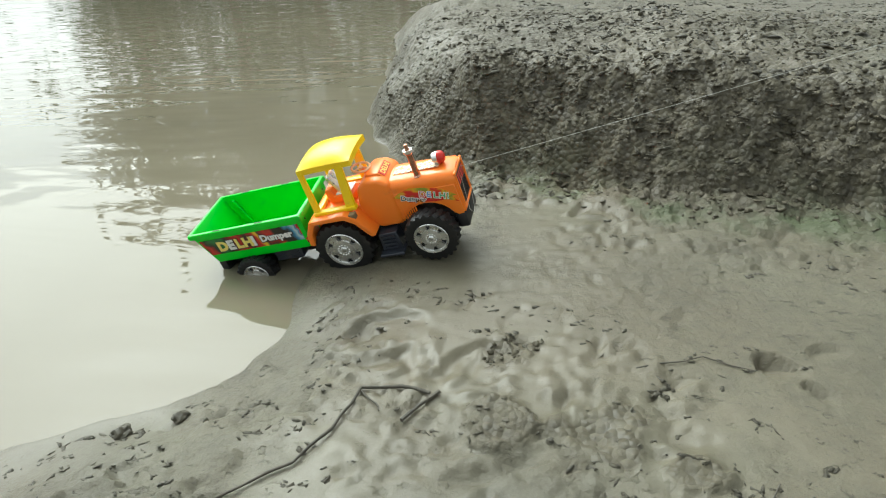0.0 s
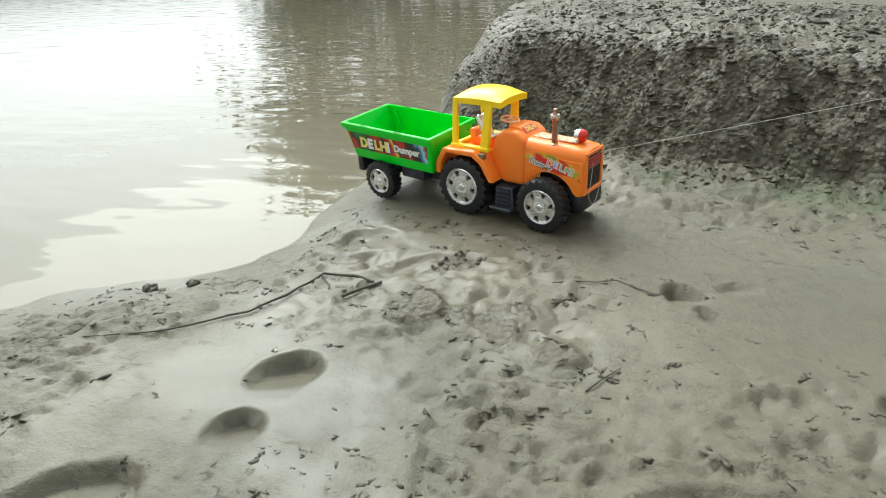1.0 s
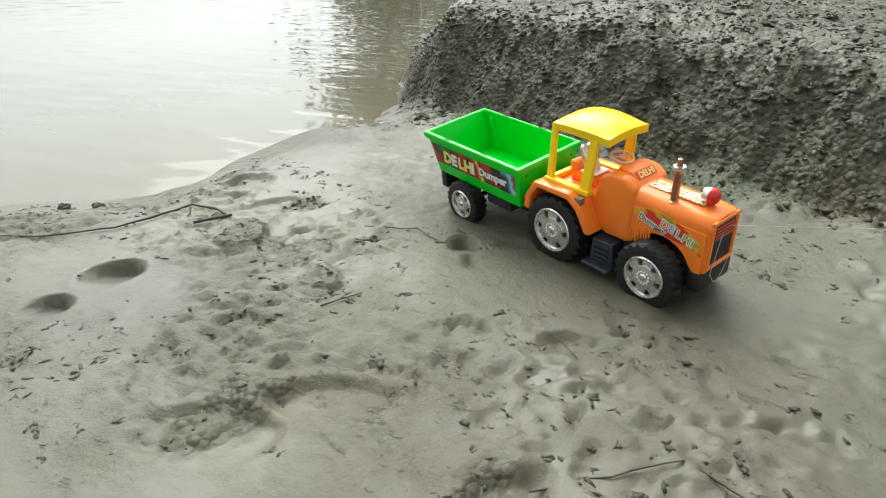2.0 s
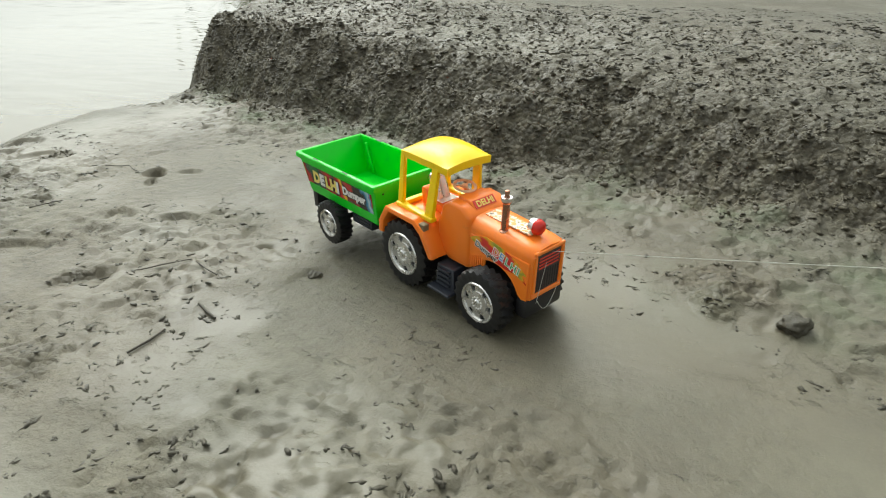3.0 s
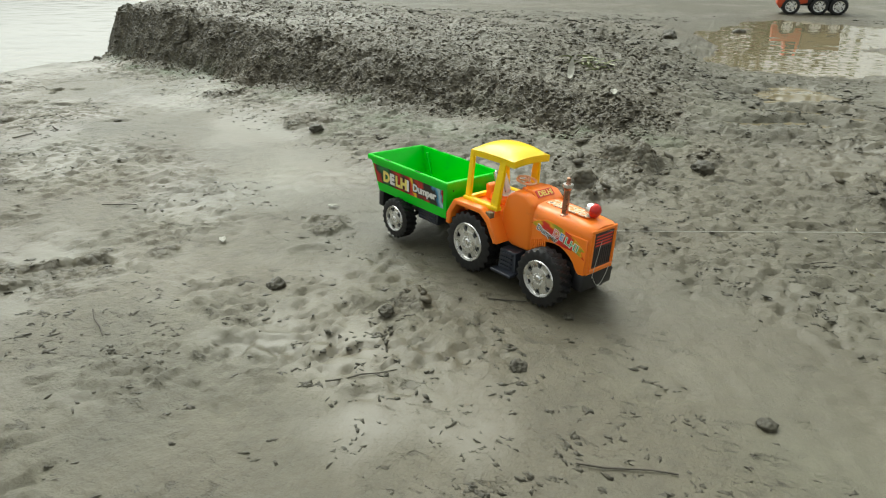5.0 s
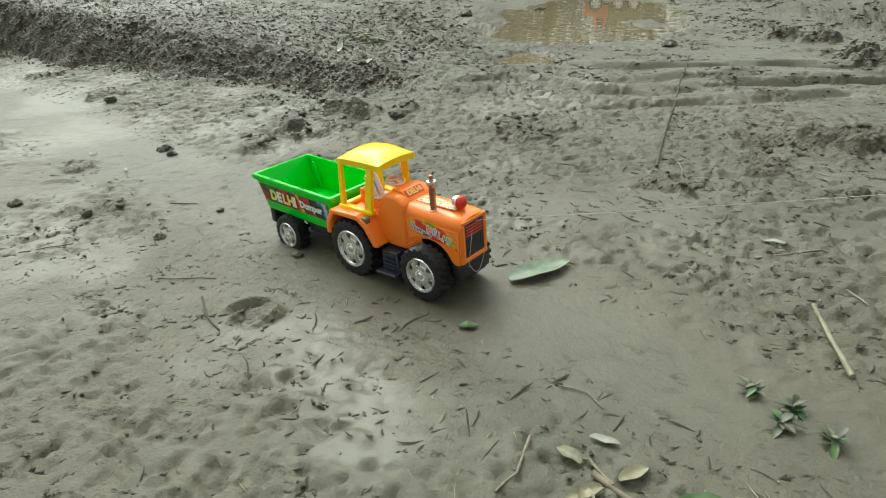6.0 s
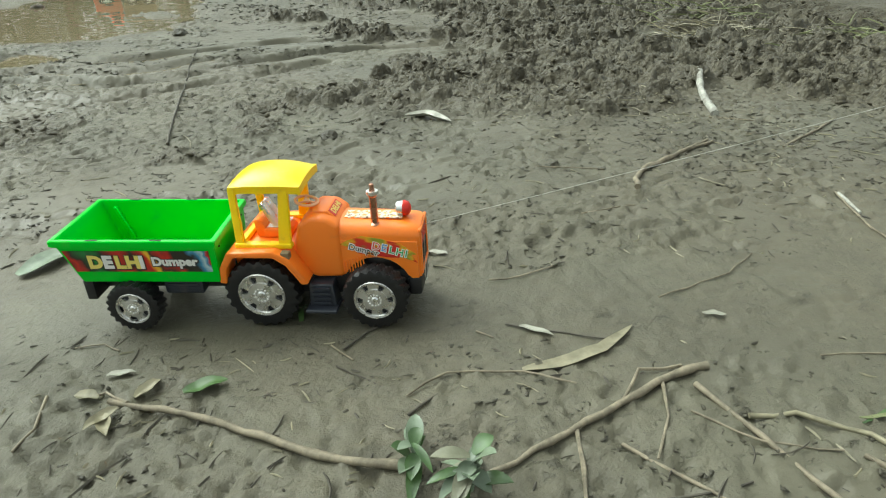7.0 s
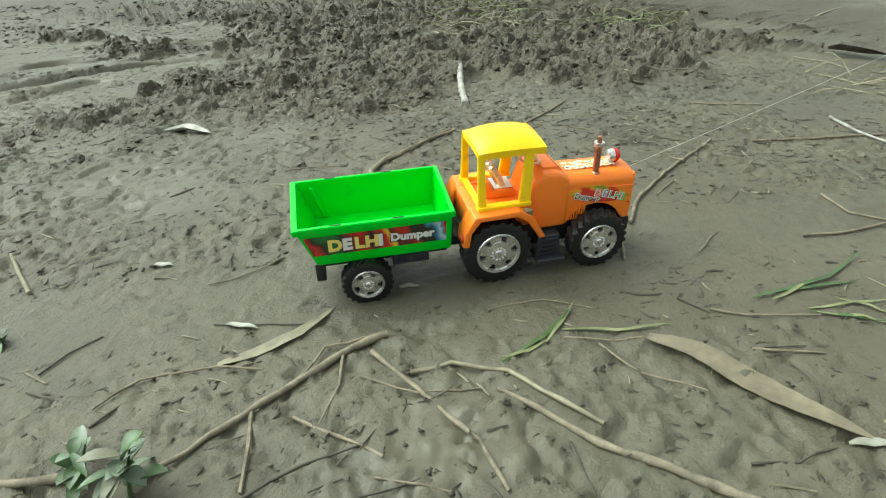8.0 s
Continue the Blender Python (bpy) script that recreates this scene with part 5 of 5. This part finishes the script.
    stick("twig", [(4.283, -0.021), (4.238, -0.094), (4.225, -0.141)], 0.004, 0.003, M_PALE, "pale dry stalk on the mud", "twig", 0.002)
    stick("twig", [(3.729, 0.092), (3.705, 0.036)], 0.003, 0.003, M_PALE, "pale dry stalk on the mud", "twig", 0.002)
    for pts, r in (([(3.221, -0.000), (3.296, -0.056), (3.321, -0.057)], 0.0013), ([(3.065, 0.022), (3.092, 0.041), (3.126, 0.053)], 0.0017), ([(3.176, -0.230), (3.221, -0.227), (3.262, -0.237), (3.296, -0.241)], 0.0021), ([(3.216, -0.255), (3.244, -0.257)], 0.0013), ([(3.244, -0.279), (3.287, -0.290)], 0.0017), ([(3.098, -0.085), (3.127, -0.072)], 0.0021), ([(3.055, 0.000), (3.074, -0.024), (3.089, -0.050)], 0.0013), ([(3.486, -0.412), (3.513, -0.429), (3.550, -0.437)], 0.0017), ([(3.394, -0.326), (3.388, -0.346), (3.381, -0.367)], 0.0021), ([(3.594, -0.337), (3.654, -0.371)], 0.0013), ([(3.604, -0.250), (3.610, -0.282)], 0.0017)):
        stick("twig", pts, r, r * 0.6, M_DARKTWIG, dark, "twig", 0.0010)
    # The water's edge.
    stick("twig", [(0.197, 0.727), (0.273, 0.762), (0.331, 0.811), (0.351, 0.846), (0.362, 0.898), (0.395, 0.905), (0.424, 0.899)], 0.0009, 0.0028, M_DARKTWIG, "crooked dark twig with a forked end near the water", "twig", 0.002, (([(0.362, 0.895), (0.378, 0.882), (0.384, 0.872)], 0.0018, 0.0012), ([(0.404, 0.866), (0.430, 0.902)], 0.0028, 0.0024)))
    for pts, r in (([(0.919, 0.698), (0.961, 0.728), (0.999, 0.761)], 0.0013), ([(1.010, 0.757), (1.048, 0.744)], 0.0014), ([(1.072, 0.693), (1.105, 0.680)], 0.0026), ([(1.071, 0.604), (1.074, 0.648)], 0.0020), ([(0.60, 0.95), (0.66, 0.97), (0.70, 0.955)], 0.0011), ([(0.86, 0.86), (0.90, 0.835)], 0.0010), ([(0.665, 0.795), (0.685, 0.83)], 0.0012),
                   ([(2.414, 0.163), (2.450, 0.128), (2.473, 0.115)], 0.0020), ([(2.18, 0.40), (2.22, 0.41)], 0.0013), ([(1.55, 0.42), (1.60, 0.44)], 0.0012), ([(1.80, 0.20), (1.85, 0.17)], 0.0014), ([(2.33, 0.19), (2.40, 0.21)], 0.0012), ([(2.10, 0.20), (2.15, 0.24)], 0.0012)):
        stick("twig", pts, r, r * 0.7, M_DARKTWIG, dark, "twig", 0.0012)


def litter_leaves():
    straw = "long dry straw-coloured leaf lying flat on the mud"
    blade("dry_leaf", [(3.206, -0.069), (3.239, -0.072), (3.284, -0.070), (3.330, -0.048)], 0.0068, M_STRAW, straw)
    blade("palm_sheath", [(3.530, -0.278), (3.548, -0.315), (3.557, -0.362), (3.562, -0.401), (3.575, -0.450)], 0.0135, M_SHEATH, "broad dry brown palm leaf sheath on the mud", "leaf", curl=0.12, lift=0.004)
    blade("dry_leaf", [(3.407, -0.228), (3.457, -0.222), (3.512, -0.200)], 0.0020, M_LEAF, "narrow green grass blade on the mud", "grass blade")
    for pts in ([(3.457, -0.227), (3.484, -0.215), (3.521, -0.194)], [(3.409, -0.223), (3.432, -0.230), (3.459, -0.226)], [(3.480, -0.222), (3.519, -0.253), (3.566, -0.277)], [(3.677, -0.303), (3.710, -0.305), (3.748, -0.302)], [(3.693, -0.330), (3.735, -0.347), (3.772, -0.365)], [(3.691, -0.339), (3.721, -0.365), (3.732, -0.384)], [(3.732, -0.333), (3.744, -0.359), (3.749, -0.376)]):
        blade("grass_blade", pts, 0.0019, M_DRYGREEN, "narrow dull green grass blade on the mud", "grass blade")
    for pts in ([(3.688, -0.333), (3.733, -0.381)], [(3.70, -0.30), (3.78, -0.33)], [(3.66, -0.29), (3.76, -0.31), (3.84, -0.30)]):
        blade("grass_blade", pts, 0.0022, M_LEAF, "narrow green grass blade on the mud", "grass blade")
    blade("white_leaf", [(3.315, 0.677), (3.350, 0.655), (3.382, 0.604)], 0.012, M_PALELEAF, "curled pale dead leaf on the mud", curl=0.7, lift=0.003)
    blade("white_leaf", [(3.340, 0.70), (3.352, 0.662)], 0.007, M_PALELEAF, "curled pale dead leaf on the mud", curl=0.7, lift=0.004)
    for a, b, w in (((3.231, -0.008), (3.256, -0.032), 0.0048), ((3.196, 0.164), (3.214, 0.147), 0.006), ((2.859, 0.060), (2.884, 0.057), 0.0055), ((1.99, 0.512), (2.005, 0.50), 0.004), ((1.80, 0.40), (1.813, 0.388), 0.006), ((1.86, 0.56), (1.875, 0.567), 0.005), ((3.40, -0.06), (3.42, -0.07), 0.005), ((3.56, -0.44), (3.58, -0.46), 0.006), ((3.02, 0.45), (3.05, 0.44), 0.006), ((2.151, 1.225), (2.142, 1.262), 0.011)):
        blade("leaf_scrap", [a, b], w * 0.72, M_PALELEAF, "small pale scrap of dry leaf on the mud", curl=0.4)
    blade("standing_leaf", [(2.037, 1.288), (2.030, 1.330)], 0.008, M_PALELEAF, "pale leaf standing up from the crumbled bank", lift=0.004, tip=0.035)
    for pts in ([(4.592, 0.183), (4.578, 0.090), (4.594, 0.033)], [(4.757, 0.338), (4.749, 0.247), (4.713, 0.159)], [(5.330, 0.647), (5.582, 0.717), (5.795, 0.765)], [(4.501, 0.119), (4.509, 0.032), (4.538, 0.006)]):
        blade("dry_leaf", pts, 0.0040, M_STRAW, "long thin dry straw on the trodden mud", "straw")
    blade("bark_strip", [(4.873, 0.308), (4.875, 0.247), (4.887, 0.173)], 0.034, M_DARKTWIG, "dark curled strip of wet bark on the mud", "bark", curl=0.6, lift=0.012)
    blade("big_leaf", [(2.742, 0.294), (2.772, 0.322), (2.803, 0.349)], 0.016, M_LIGHTLEAF, "broad pale grey-green leaf lying on the mud", curl=0.3, lift=0.004)
    blade("leaf", [(2.925, 0.008), (2.942, 0.012), (2.962, 0.014)], 0.0075, M_LEAF, "dark green oval leaf beside the branch", curl=0.3, lift=0.004)
    blade("leaf", [(2.711, 0.192), (2.731, 0.197)], 0.006, M_LEAF, "small olive leaf on the mud", curl=0.3)
    for a, b in (((2.874, 0.009), (2.850, -0.012)), ((2.856, 0.028), (2.836, 0.040)), ((2.862, 0.004), (2.868, -0.024)), ((2.885, 0.022), (2.905, 0.040))):
        blade("dry_leaf", [a, b], 0.006, M_STRAW, "crumpled dry leaf at the end of the branch", curl=0.6, lift=0.003)


def weed(x, y, height, leaves, seed, label, materials, size=1.0):
    """A small plant: stem and many leaves, each a part."""
    r = random.Random(seed)
    root = thing("weed", label, "weed", "weeds in the mud", pose(x, y, at_ground(x, y)))
    bm = bmesh.new()
    add_tube(bm, [(0, 0, -0.004), (0.004, 0.003, height * 0.5), (0.010, 0.004, height)], [0.0018, 0.0015, 0.0008], 6)
    part("stem", bm, M_LEAF, root)
    for k in range(leaves):
        a, up = r.uniform(0, math.tau), r.uniform(-0.3, 1.1)
        length, wide = size * r.uniform(0.014, 0.036), size * r.uniform(0.0030, 0.0065)
        base = Vector((0.005 * r.random(), 0.005 * r.random(), height * r.uniform(0.15, 1.0)))
        bm = bmesh.new()
        rows = []
        for i in range(8):
            u = i / 7
            w = wide * math.sin(math.pi * min(1, 0.08 + u * 0.92)) ** 0.8
            out = length * u
            zz = out * math.sin(up) - 0.35 * length * u * u
            rows.append([bm.verts.new((out * math.cos(up), s * w, zz + abs(s) * w * 0.35)) for s in (-1, 0, 1)] + [bm.verts.new((out * math.cos(up), s * w, zz + abs(s) * w * 0.35 - 0.0005)) for s in (-1, 0, 1)])
        for p, q in zip(rows, rows[1:]):
            for j in (0, 1):
                bm.faces.new((p[j], p[j + 1], q[j + 1], q[j]))
                bm.faces.new((p[3 + j], q[3 + j], q[4 + j], p[4 + j]))
            bm.faces.new((p[0], q[0], q[3], p[3])), bm.faces.new((p[2], p[5], q[5], q[2]))
        bmesh.ops.transform(bm, matrix=Matrix.Translation(base) @ Matrix.Rotation(a, 4, "Z"), verts=bm.verts)
        part("leaf", bm, materials[k % len(materials)], root, smooth=60)


def litter_weeds():
    weed(3.112, -0.178, 0.040, 18, 3, "small grey-green weed with soft pointed leaves", (M_LIGHTLEAF, M_LIGHTLEAF, M_TANLEAF, M_LEAF), 1.05)
    weed(3.085, -0.140, 0.028, 11, 5, "small grey-green weed with soft pointed leaves", (M_LIGHTLEAF, M_LEAF), 1.05)
    for i, (x, y) in enumerate(((3.013, 0.131), (2.985, 0.150), (3.035, 0.100), (3.000, 0.110))):
        weed(x, y, 0.008, 16, 11 + i, "low muddy weed pressed flat into the mud", (M_MUDLEAF, M_MUDLEAF, M_TANLEAF, M_LEAF), 0.55)


def grass_tufts():
    for cx, cy, n, seed in ((4.42, 1.20, 70, 1), (4.85, 0.95, 70, 2), (4.6, 1.45, 50, 4), (4.66, 0.06, 26, 5), (2.05, 1.45, 26, 6)):
        r = random.Random(seed)
        bm = bmesh.new()
        for _ in range(n):
            a, l = r.uniform(0, math.tau), r.uniform(0.05, 0.16) if seed < 6 else r.uniform(0.02, 0.05)
            x, y = cx + r.gauss(0, 0.10 if seed < 6 else 0.03), cy + r.gauss(0, 0.06 if seed < 6 else 0.02)
            z = at_ground(x, y)
            rise = r.uniform(0.05, 0.6)
            w = 0.0022
            pts = [(x + l * u * math.cos(a), y + l * u * math.sin(a), z + 0.002 + l * rise * (u - 0.75 * u * u)) for u in (0, 0.35, 0.7, 1)]
            add_tube(bm, pts, [w, w * 0.9, w * 0.7, w * 0.2], 3)
        ob = new("grass_tuft", mesh_from("grass_tuft", bm, M_STRAW if seed % 2 else M_DRYGREEN, 60))
        tagged(ob, "flattened tuft of dry grass on the trodden mud", "grass", "grass tufts", "stuff")



def litter_bits():
    for name, n, material, label, seed in (("straw_bits", 900, M_STRAW, "scattered bits of straw and dry leaf on the mud", 5), ("twig_bits", 1900, M_DARKTWIG, "scattered bits of dark twig and bark on the mud", 6)):
        r = random.Random(seed)
        bm = bmesh.new()
        spots = []
        while len(spots) < n:
            x, y = r.uniform(2.5, 4.6), r.uniform(-0.5, 0.75)
            if r.random() < 0.25 + 0.75 * max(0.0, math.sin(x * 5.1 + y * 3)) * (1.0 if x > 2.85 else 0.3) and abs(y - np.interp(x, TRACK_X, TRACK_Y)) > 0.07:
                spots.append((x, y))
        zs, _, _ = ground_height(np.array([p[0] for p in spots]), np.array([p[1] for p in spots]))
        for (x, y), z in zip(spots, zs):
            a, l, w = r.uniform(0, math.tau), r.lognormvariate(math.log(0.011), 0.6), r.uniform(0.0005, 0.0013)
            bend = r.uniform(-0.5, 0.5)
            pts = [(x + l * u * math.cos(a + bend * u), y + l * u * math.sin(a + bend * u), z + w * 0.8 + 0.0008 * math.sin(u * 3)) for u in (-0.5, -0.1, 0.25, 0.5)]
            add_tube(bm, pts, [w * 0.6, w, w, w * 0.5], 4)
        tagged(new(name, mesh_from(name, bm, material, 60)), label, "litter", kind="stuff")


M_SHEATH = leafy("brown_leaf_sheath", (0.11, 0.09, 0.056), (0.23, 0.195, 0.13))
M_MUDLEAF = leafy("mud_smeared_leaf", (0.06, 0.062, 0.04), (0.12, 0.125, 0.08))
M_TANLEAF = leafy("muddy_leaf", (0.10, 0.10, 0.06), (0.22, 0.22, 0.15))
M_DRYGREEN = leafy("dull_green_grass", (0.09, 0.11, 0.04), (0.24, 0.25, 0.12))
litter_clods()
lone_clods()
litter_sticks()
litter_leaves()
litter_weeds()
litter_bits()
grass_tufts()


# ---- the other toy, far off by the puddle ----
def build_truck():
    t = thing("toy_truck", "faded red toy lorry with a brown bed, standing by the puddle", "toy truck", m=pose(2.62, 3.22, at_ground(2.62, 3.22), 0, 0, 183) @ Matrix.Scale(0.78, 4))
    bm = bmesh.new()
    add_box(bm, (-0.16, -0.035, 0.045), (0.16, 0.035, 0.075), 0.004)
    part("chassis", bm, M_BLACK, t)
    bm = bmesh.new()
    add_slab(bm, [(0.03, 0.06), (0.03, 0.13), (0.045, 0.19), (0.10, 0.19), (0.118, 0.13), (0.178, 0.12), (0.185, 0.055), (0.165, 0.03), (0.150, 0.05), (0.06, 0.055)], -0.065, 0.065, 0.006, 2)
    cab = part("cab", bm, M_FARRED, t)
    bm = bmesh.new()
    for s in (-1, 1):
        add_slab(bm, [(0.048, 0.135), (0.056, 0.178), (0.092, 0.178), (0.106, 0.135)], s * 0.064, s * 0.0665)
    part("window", bm, M_BLACK, cab)
    bm = bmesh.new()
    loops = [(-0.165, 0.02, 0.055, 0.085), (-0.175, 0.025, 0.07, 0.165), (-0.168, 0.018, 0.063, 0.165), (-0.158, 0.012, 0.050, 0.092)]
    vs = [[bm.verts.new(p) for p in ((a, -h, z), (b, -h, z), (b, h, z), (a, h, z))] for a, b, h, z in loops]
    for p, q in zip(vs, vs[1:]):
        for k in range(4):
            bm.faces.new((p[k], p[(k + 1) % 4], q[(k + 1) % 4], q[k]))
    bm.faces.new(vs[0][::-1]), bm.faces.new(vs[-1])
    part("tipper_bed", bm, M_TAN, t, "dusty brown tipper bed")
    for x in (0.11, -0.03, -0.125):
        for s in (-1, 1):
            wheel("wheel", t, (x, s * 0.058, 0.044), 0.046, 0.032, s, 6, "black wheel with a chrome rim")


build_truck()


# ---- trees and scrub across the pond ----
def tree(x, y, height, seed):
    r = random.Random(seed)
    root = thing("tree", "leafy dark green tree on the far bank of the pond", "tree", "trees across the pond", pose(x, y, at_ground(x, y) - 0.05))
    bm = bmesh.new()
    trunk = [(0.10 * r.uniform(-1, 1) * k, 0.10 * r.uniform(-1, 1) * k, height * 0.6 * k / 4) for k in range(5)]
    add_tube(bm, trunk, [0.17, 0.14, 0.11, 0.08, 0.05], 10)
    limbs = []
    for k in range(9):
        a, z = math.tau * k / 9 + r.random(), height * r.uniform(0.22, 0.58)
        l = height * r.uniform(0.16, 0.30)
        end = (l * math.cos(a), l * math.sin(a), z + l * r.uniform(0.4, 1.0))
        add_tube(bm, [(0, 0, z), (end[0] * 0.5, end[1] * 0.5, z + (end[2] - z) * 0.35), end], [0.06, 0.04, 0.015], 6)
        limbs.append(end)
    part("trunk", bm, M_TRUNK, root)
    hubs = limbs + [(0.5 * r.uniform(-1, 1), 0.5 * r.uniform(-1, 1), height * r.uniform(0.55, 0.92)) for _ in range(10)] + [(height * 0.2 * r.uniform(-1, 1), height * 0.2 * r.uniform(-1, 1), height * r.uniform(0.06, 0.35)) for _ in range(12)]
    co, fa = [], []
    for hx, hy, hz in hubs:
        spread = height * r.uniform(0.07, 0.12)
        for _ in range(130):
            p = Vector((hx + r.gauss(0, spread), hy + r.gauss(0, spread), max(0.05, hz + r.gauss(0, spread * 0.8))))
            u = Vector((r.uniform(-1, 1), r.uniform(-1, 1), r.uniform(-0.6, 0.6))).normalized()
            v = u.cross(Vector((r.uniform(-1, 1), r.uniform(-1, 1), r.uniform(-1, 1)))).normalized()
            s = r.uniform(0.07, 0.15)
            n = len(co)
            co += [p - u * s, p + v * s * 0.45, p + u * s, p - v * s * 0.45]
            fa.append((n, n + 1, n + 2, n + 3))
    me = bpy.data.meshes.new("crown")
    me.from_pydata([tuple(c) for c in co], [], fa)
    me.materials.append(M_CROWN)
    crown = new("crown", me)
    crown.parent = root


def far_side():
    for k, (turn, dist, high) in enumerate(((34.0, 11.6, 4.2), (27.0, 11.9, 5.2), (20.0, 12.3, 6.0), (13.0, 12.0, 6.2), (6.0, 12.6, 6.2), (-1.0, 13.2, 6.0), (-9.0, 13.6, 5.4))):
        a = radians(turn)
        tree(0.5 - dist * math.sin(a), 0.5 + dist * math.cos(a), high, 40 + k)
    for k in range(16):
        a = radians(44 + 4.2 * k)
        d = min(10.6 / max(0.05, math.cos(a - radians(10))), 16.0 / math.cos(a - radians(80))) + 1.4 + 0.6 * math.sin(k * 2.1)
        r = random.Random(90 + k)
        bm = bmesh.new()
        for _ in range(260):
            p = Vector((r.gauss(0, 0.42), r.gauss(0, 0.3), abs(r.gauss(0, 0.06))))
            m = Matrix.Translation(p) @ Euler((r.uniform(0, 6), r.uniform(0, 6), 0)).to_matrix().to_4x4()
            s = r.uniform(0.06, 0.13)
            vs = [bm.verts.new(m @ Vector(q)) for q in ((-s, 0, 0), (0, s * 0.5, 0), (s, 0, 0), (0, -s * 0.5, 0))]
            bm.faces.new(vs)
        ob = new("bush", mesh_from("bush", bm, M_CROWN))
        x, y = 0.5 - d * math.sin(a), 0.5 + d * math.cos(a)
        ob.location = (x, y, at_ground(x, y))
        tagged(ob, "low dark green bush on the far bank of the pond", "bush", "bushes across the pond")


far_side()


# ---- the tow thread ----
bm = bmesh.new()
add_tube(bm, [(k * 0.11, 0, -0.010 * math.sin(math.pi * k / 10)) for k in range(11)], 0.00024, 5)
thread = tagged(new("tow_thread", mesh_from("tow_thread", bm, M_THREAD)), "thin white thread that pulls the toy tractor along", "thread")


# ---- what moves ----
# seconds; tractor x, y, z, heading, pitch, lean; trailer the same.
PULL = [
    (0, 0.287, 1.172, -0.007, -3.8, 13.4, 10.3, 0.164, 1.176, -0.042, -1.5, 12.7, 7.3),
    (0.5, 0.371, 1.152, 0.009, -14.4, 5.3, 0.4, 0.247, 1.182, -0.010, -14.4, 2.8, 0.9),
    (1, 0.459, 1.130, 0.007, -14.9, -0.7, -1.0, 0.333, 1.159, 0.008, -15.0, -1.8, 2.0),
    (2.5, 1.053, 0.947, -0.004, -22.3, -3.2, 2.6, 0.933, 0.999, -0.003, -22.7, -2.6, 5.5),
    (3, 1.260, 0.857, 0.000, -23.2, -3.5, -0.8, 1.142, 0.908, 0.004, -23.5, -1.2, 0.1),
    (3.5, 1.465, 0.780, -0.008, -23.3, -1.7, -3.8, 1.348, 0.834, -0.006, -22.9, -1.2, -3.0),
    (4, 1.702, 0.676, -0.009, -24.5, -1.4, -2.4, 1.584, 0.732, -0.006, -22.8, -2.0, -2.6),
    (5.5, 2.360, 0.405, -0.013, -24.4, 0.3, -5.5, 2.243, 0.455, -0.017, -23.3, 0.4, -6.0),
    (6, 2.570, 0.315, -0.013, -21.9, 2.5, 0.7, 2.455, 0.370, -0.023, -21.8, 0.5, 0.5),
    (6.5, 2.782, 0.227, -0.005, -22.0, -0.4, 0.3, 2.663, 0.277, -0.007, -18.9, -1.0, 0.4),
    (7, 3.022, 0.130, 0.003, -24.8, 2.5, -0.2, 2.901, 0.174, 0.000, -20.8, 0.8, -0.0),
    (7.5, 3.247, 0.036, 0.013, -19.1, -0.6, -1.6, 3.132, 0.099, 0.005, -19.8, -0.7, 1.5),
    (8, 3.502, -0.073, 0.034, -19.0, 0.9, 5.9, 3.384, -0.013, 0.023, -21.4, 1.6, 7.4),
]


def on_way(row):
    x, y, z, heading, pitch, lean = row
    return pose(x, y, z) @ pose(0, 0, 0, 0, 0, heading) @ pose(0, 0, 0, 0, -pitch, 0) @ pose(0, 0, 0, lean, 0, 0)


def motions():
    walk(tractor, [(r[0], on_way(r[1:7])) for r in PULL])
    walk(trailer, [(r[0], on_way(r[7:13])) for r in PULL])
    tied = [on_way(r[1:7]) @ Vector((0.157, 0, 0.089)) for r in PULL]
    walk(thread, [(r[0], pose(p.x, p.y, p.z, 0, -19.5, r[4])) for r, p in zip(PULL, tied)])
    ts = [r[0] for r in PULL]
    for wheels, k in ((tractor_wheels, 1), (trailer_wheels, 7)):
        gone = [0.0]
        for a, b in zip(PULL, PULL[1:]):
            gone.append(gone[-1] + math.hypot(b[k] - a[k], b[k + 1] - a[k + 1]))
        for ob, (x, y, z), r in wheels:
            rows = []
            for i in range(121):
                t = i / 15
                turn = math.degrees(np.interp(t, ts, gone) / r)
                rows.append((t, pose(x, y, z) @ Matrix.Rotation(radians(turn), 4, "Y")))
            walk(ob, rows)


motions()
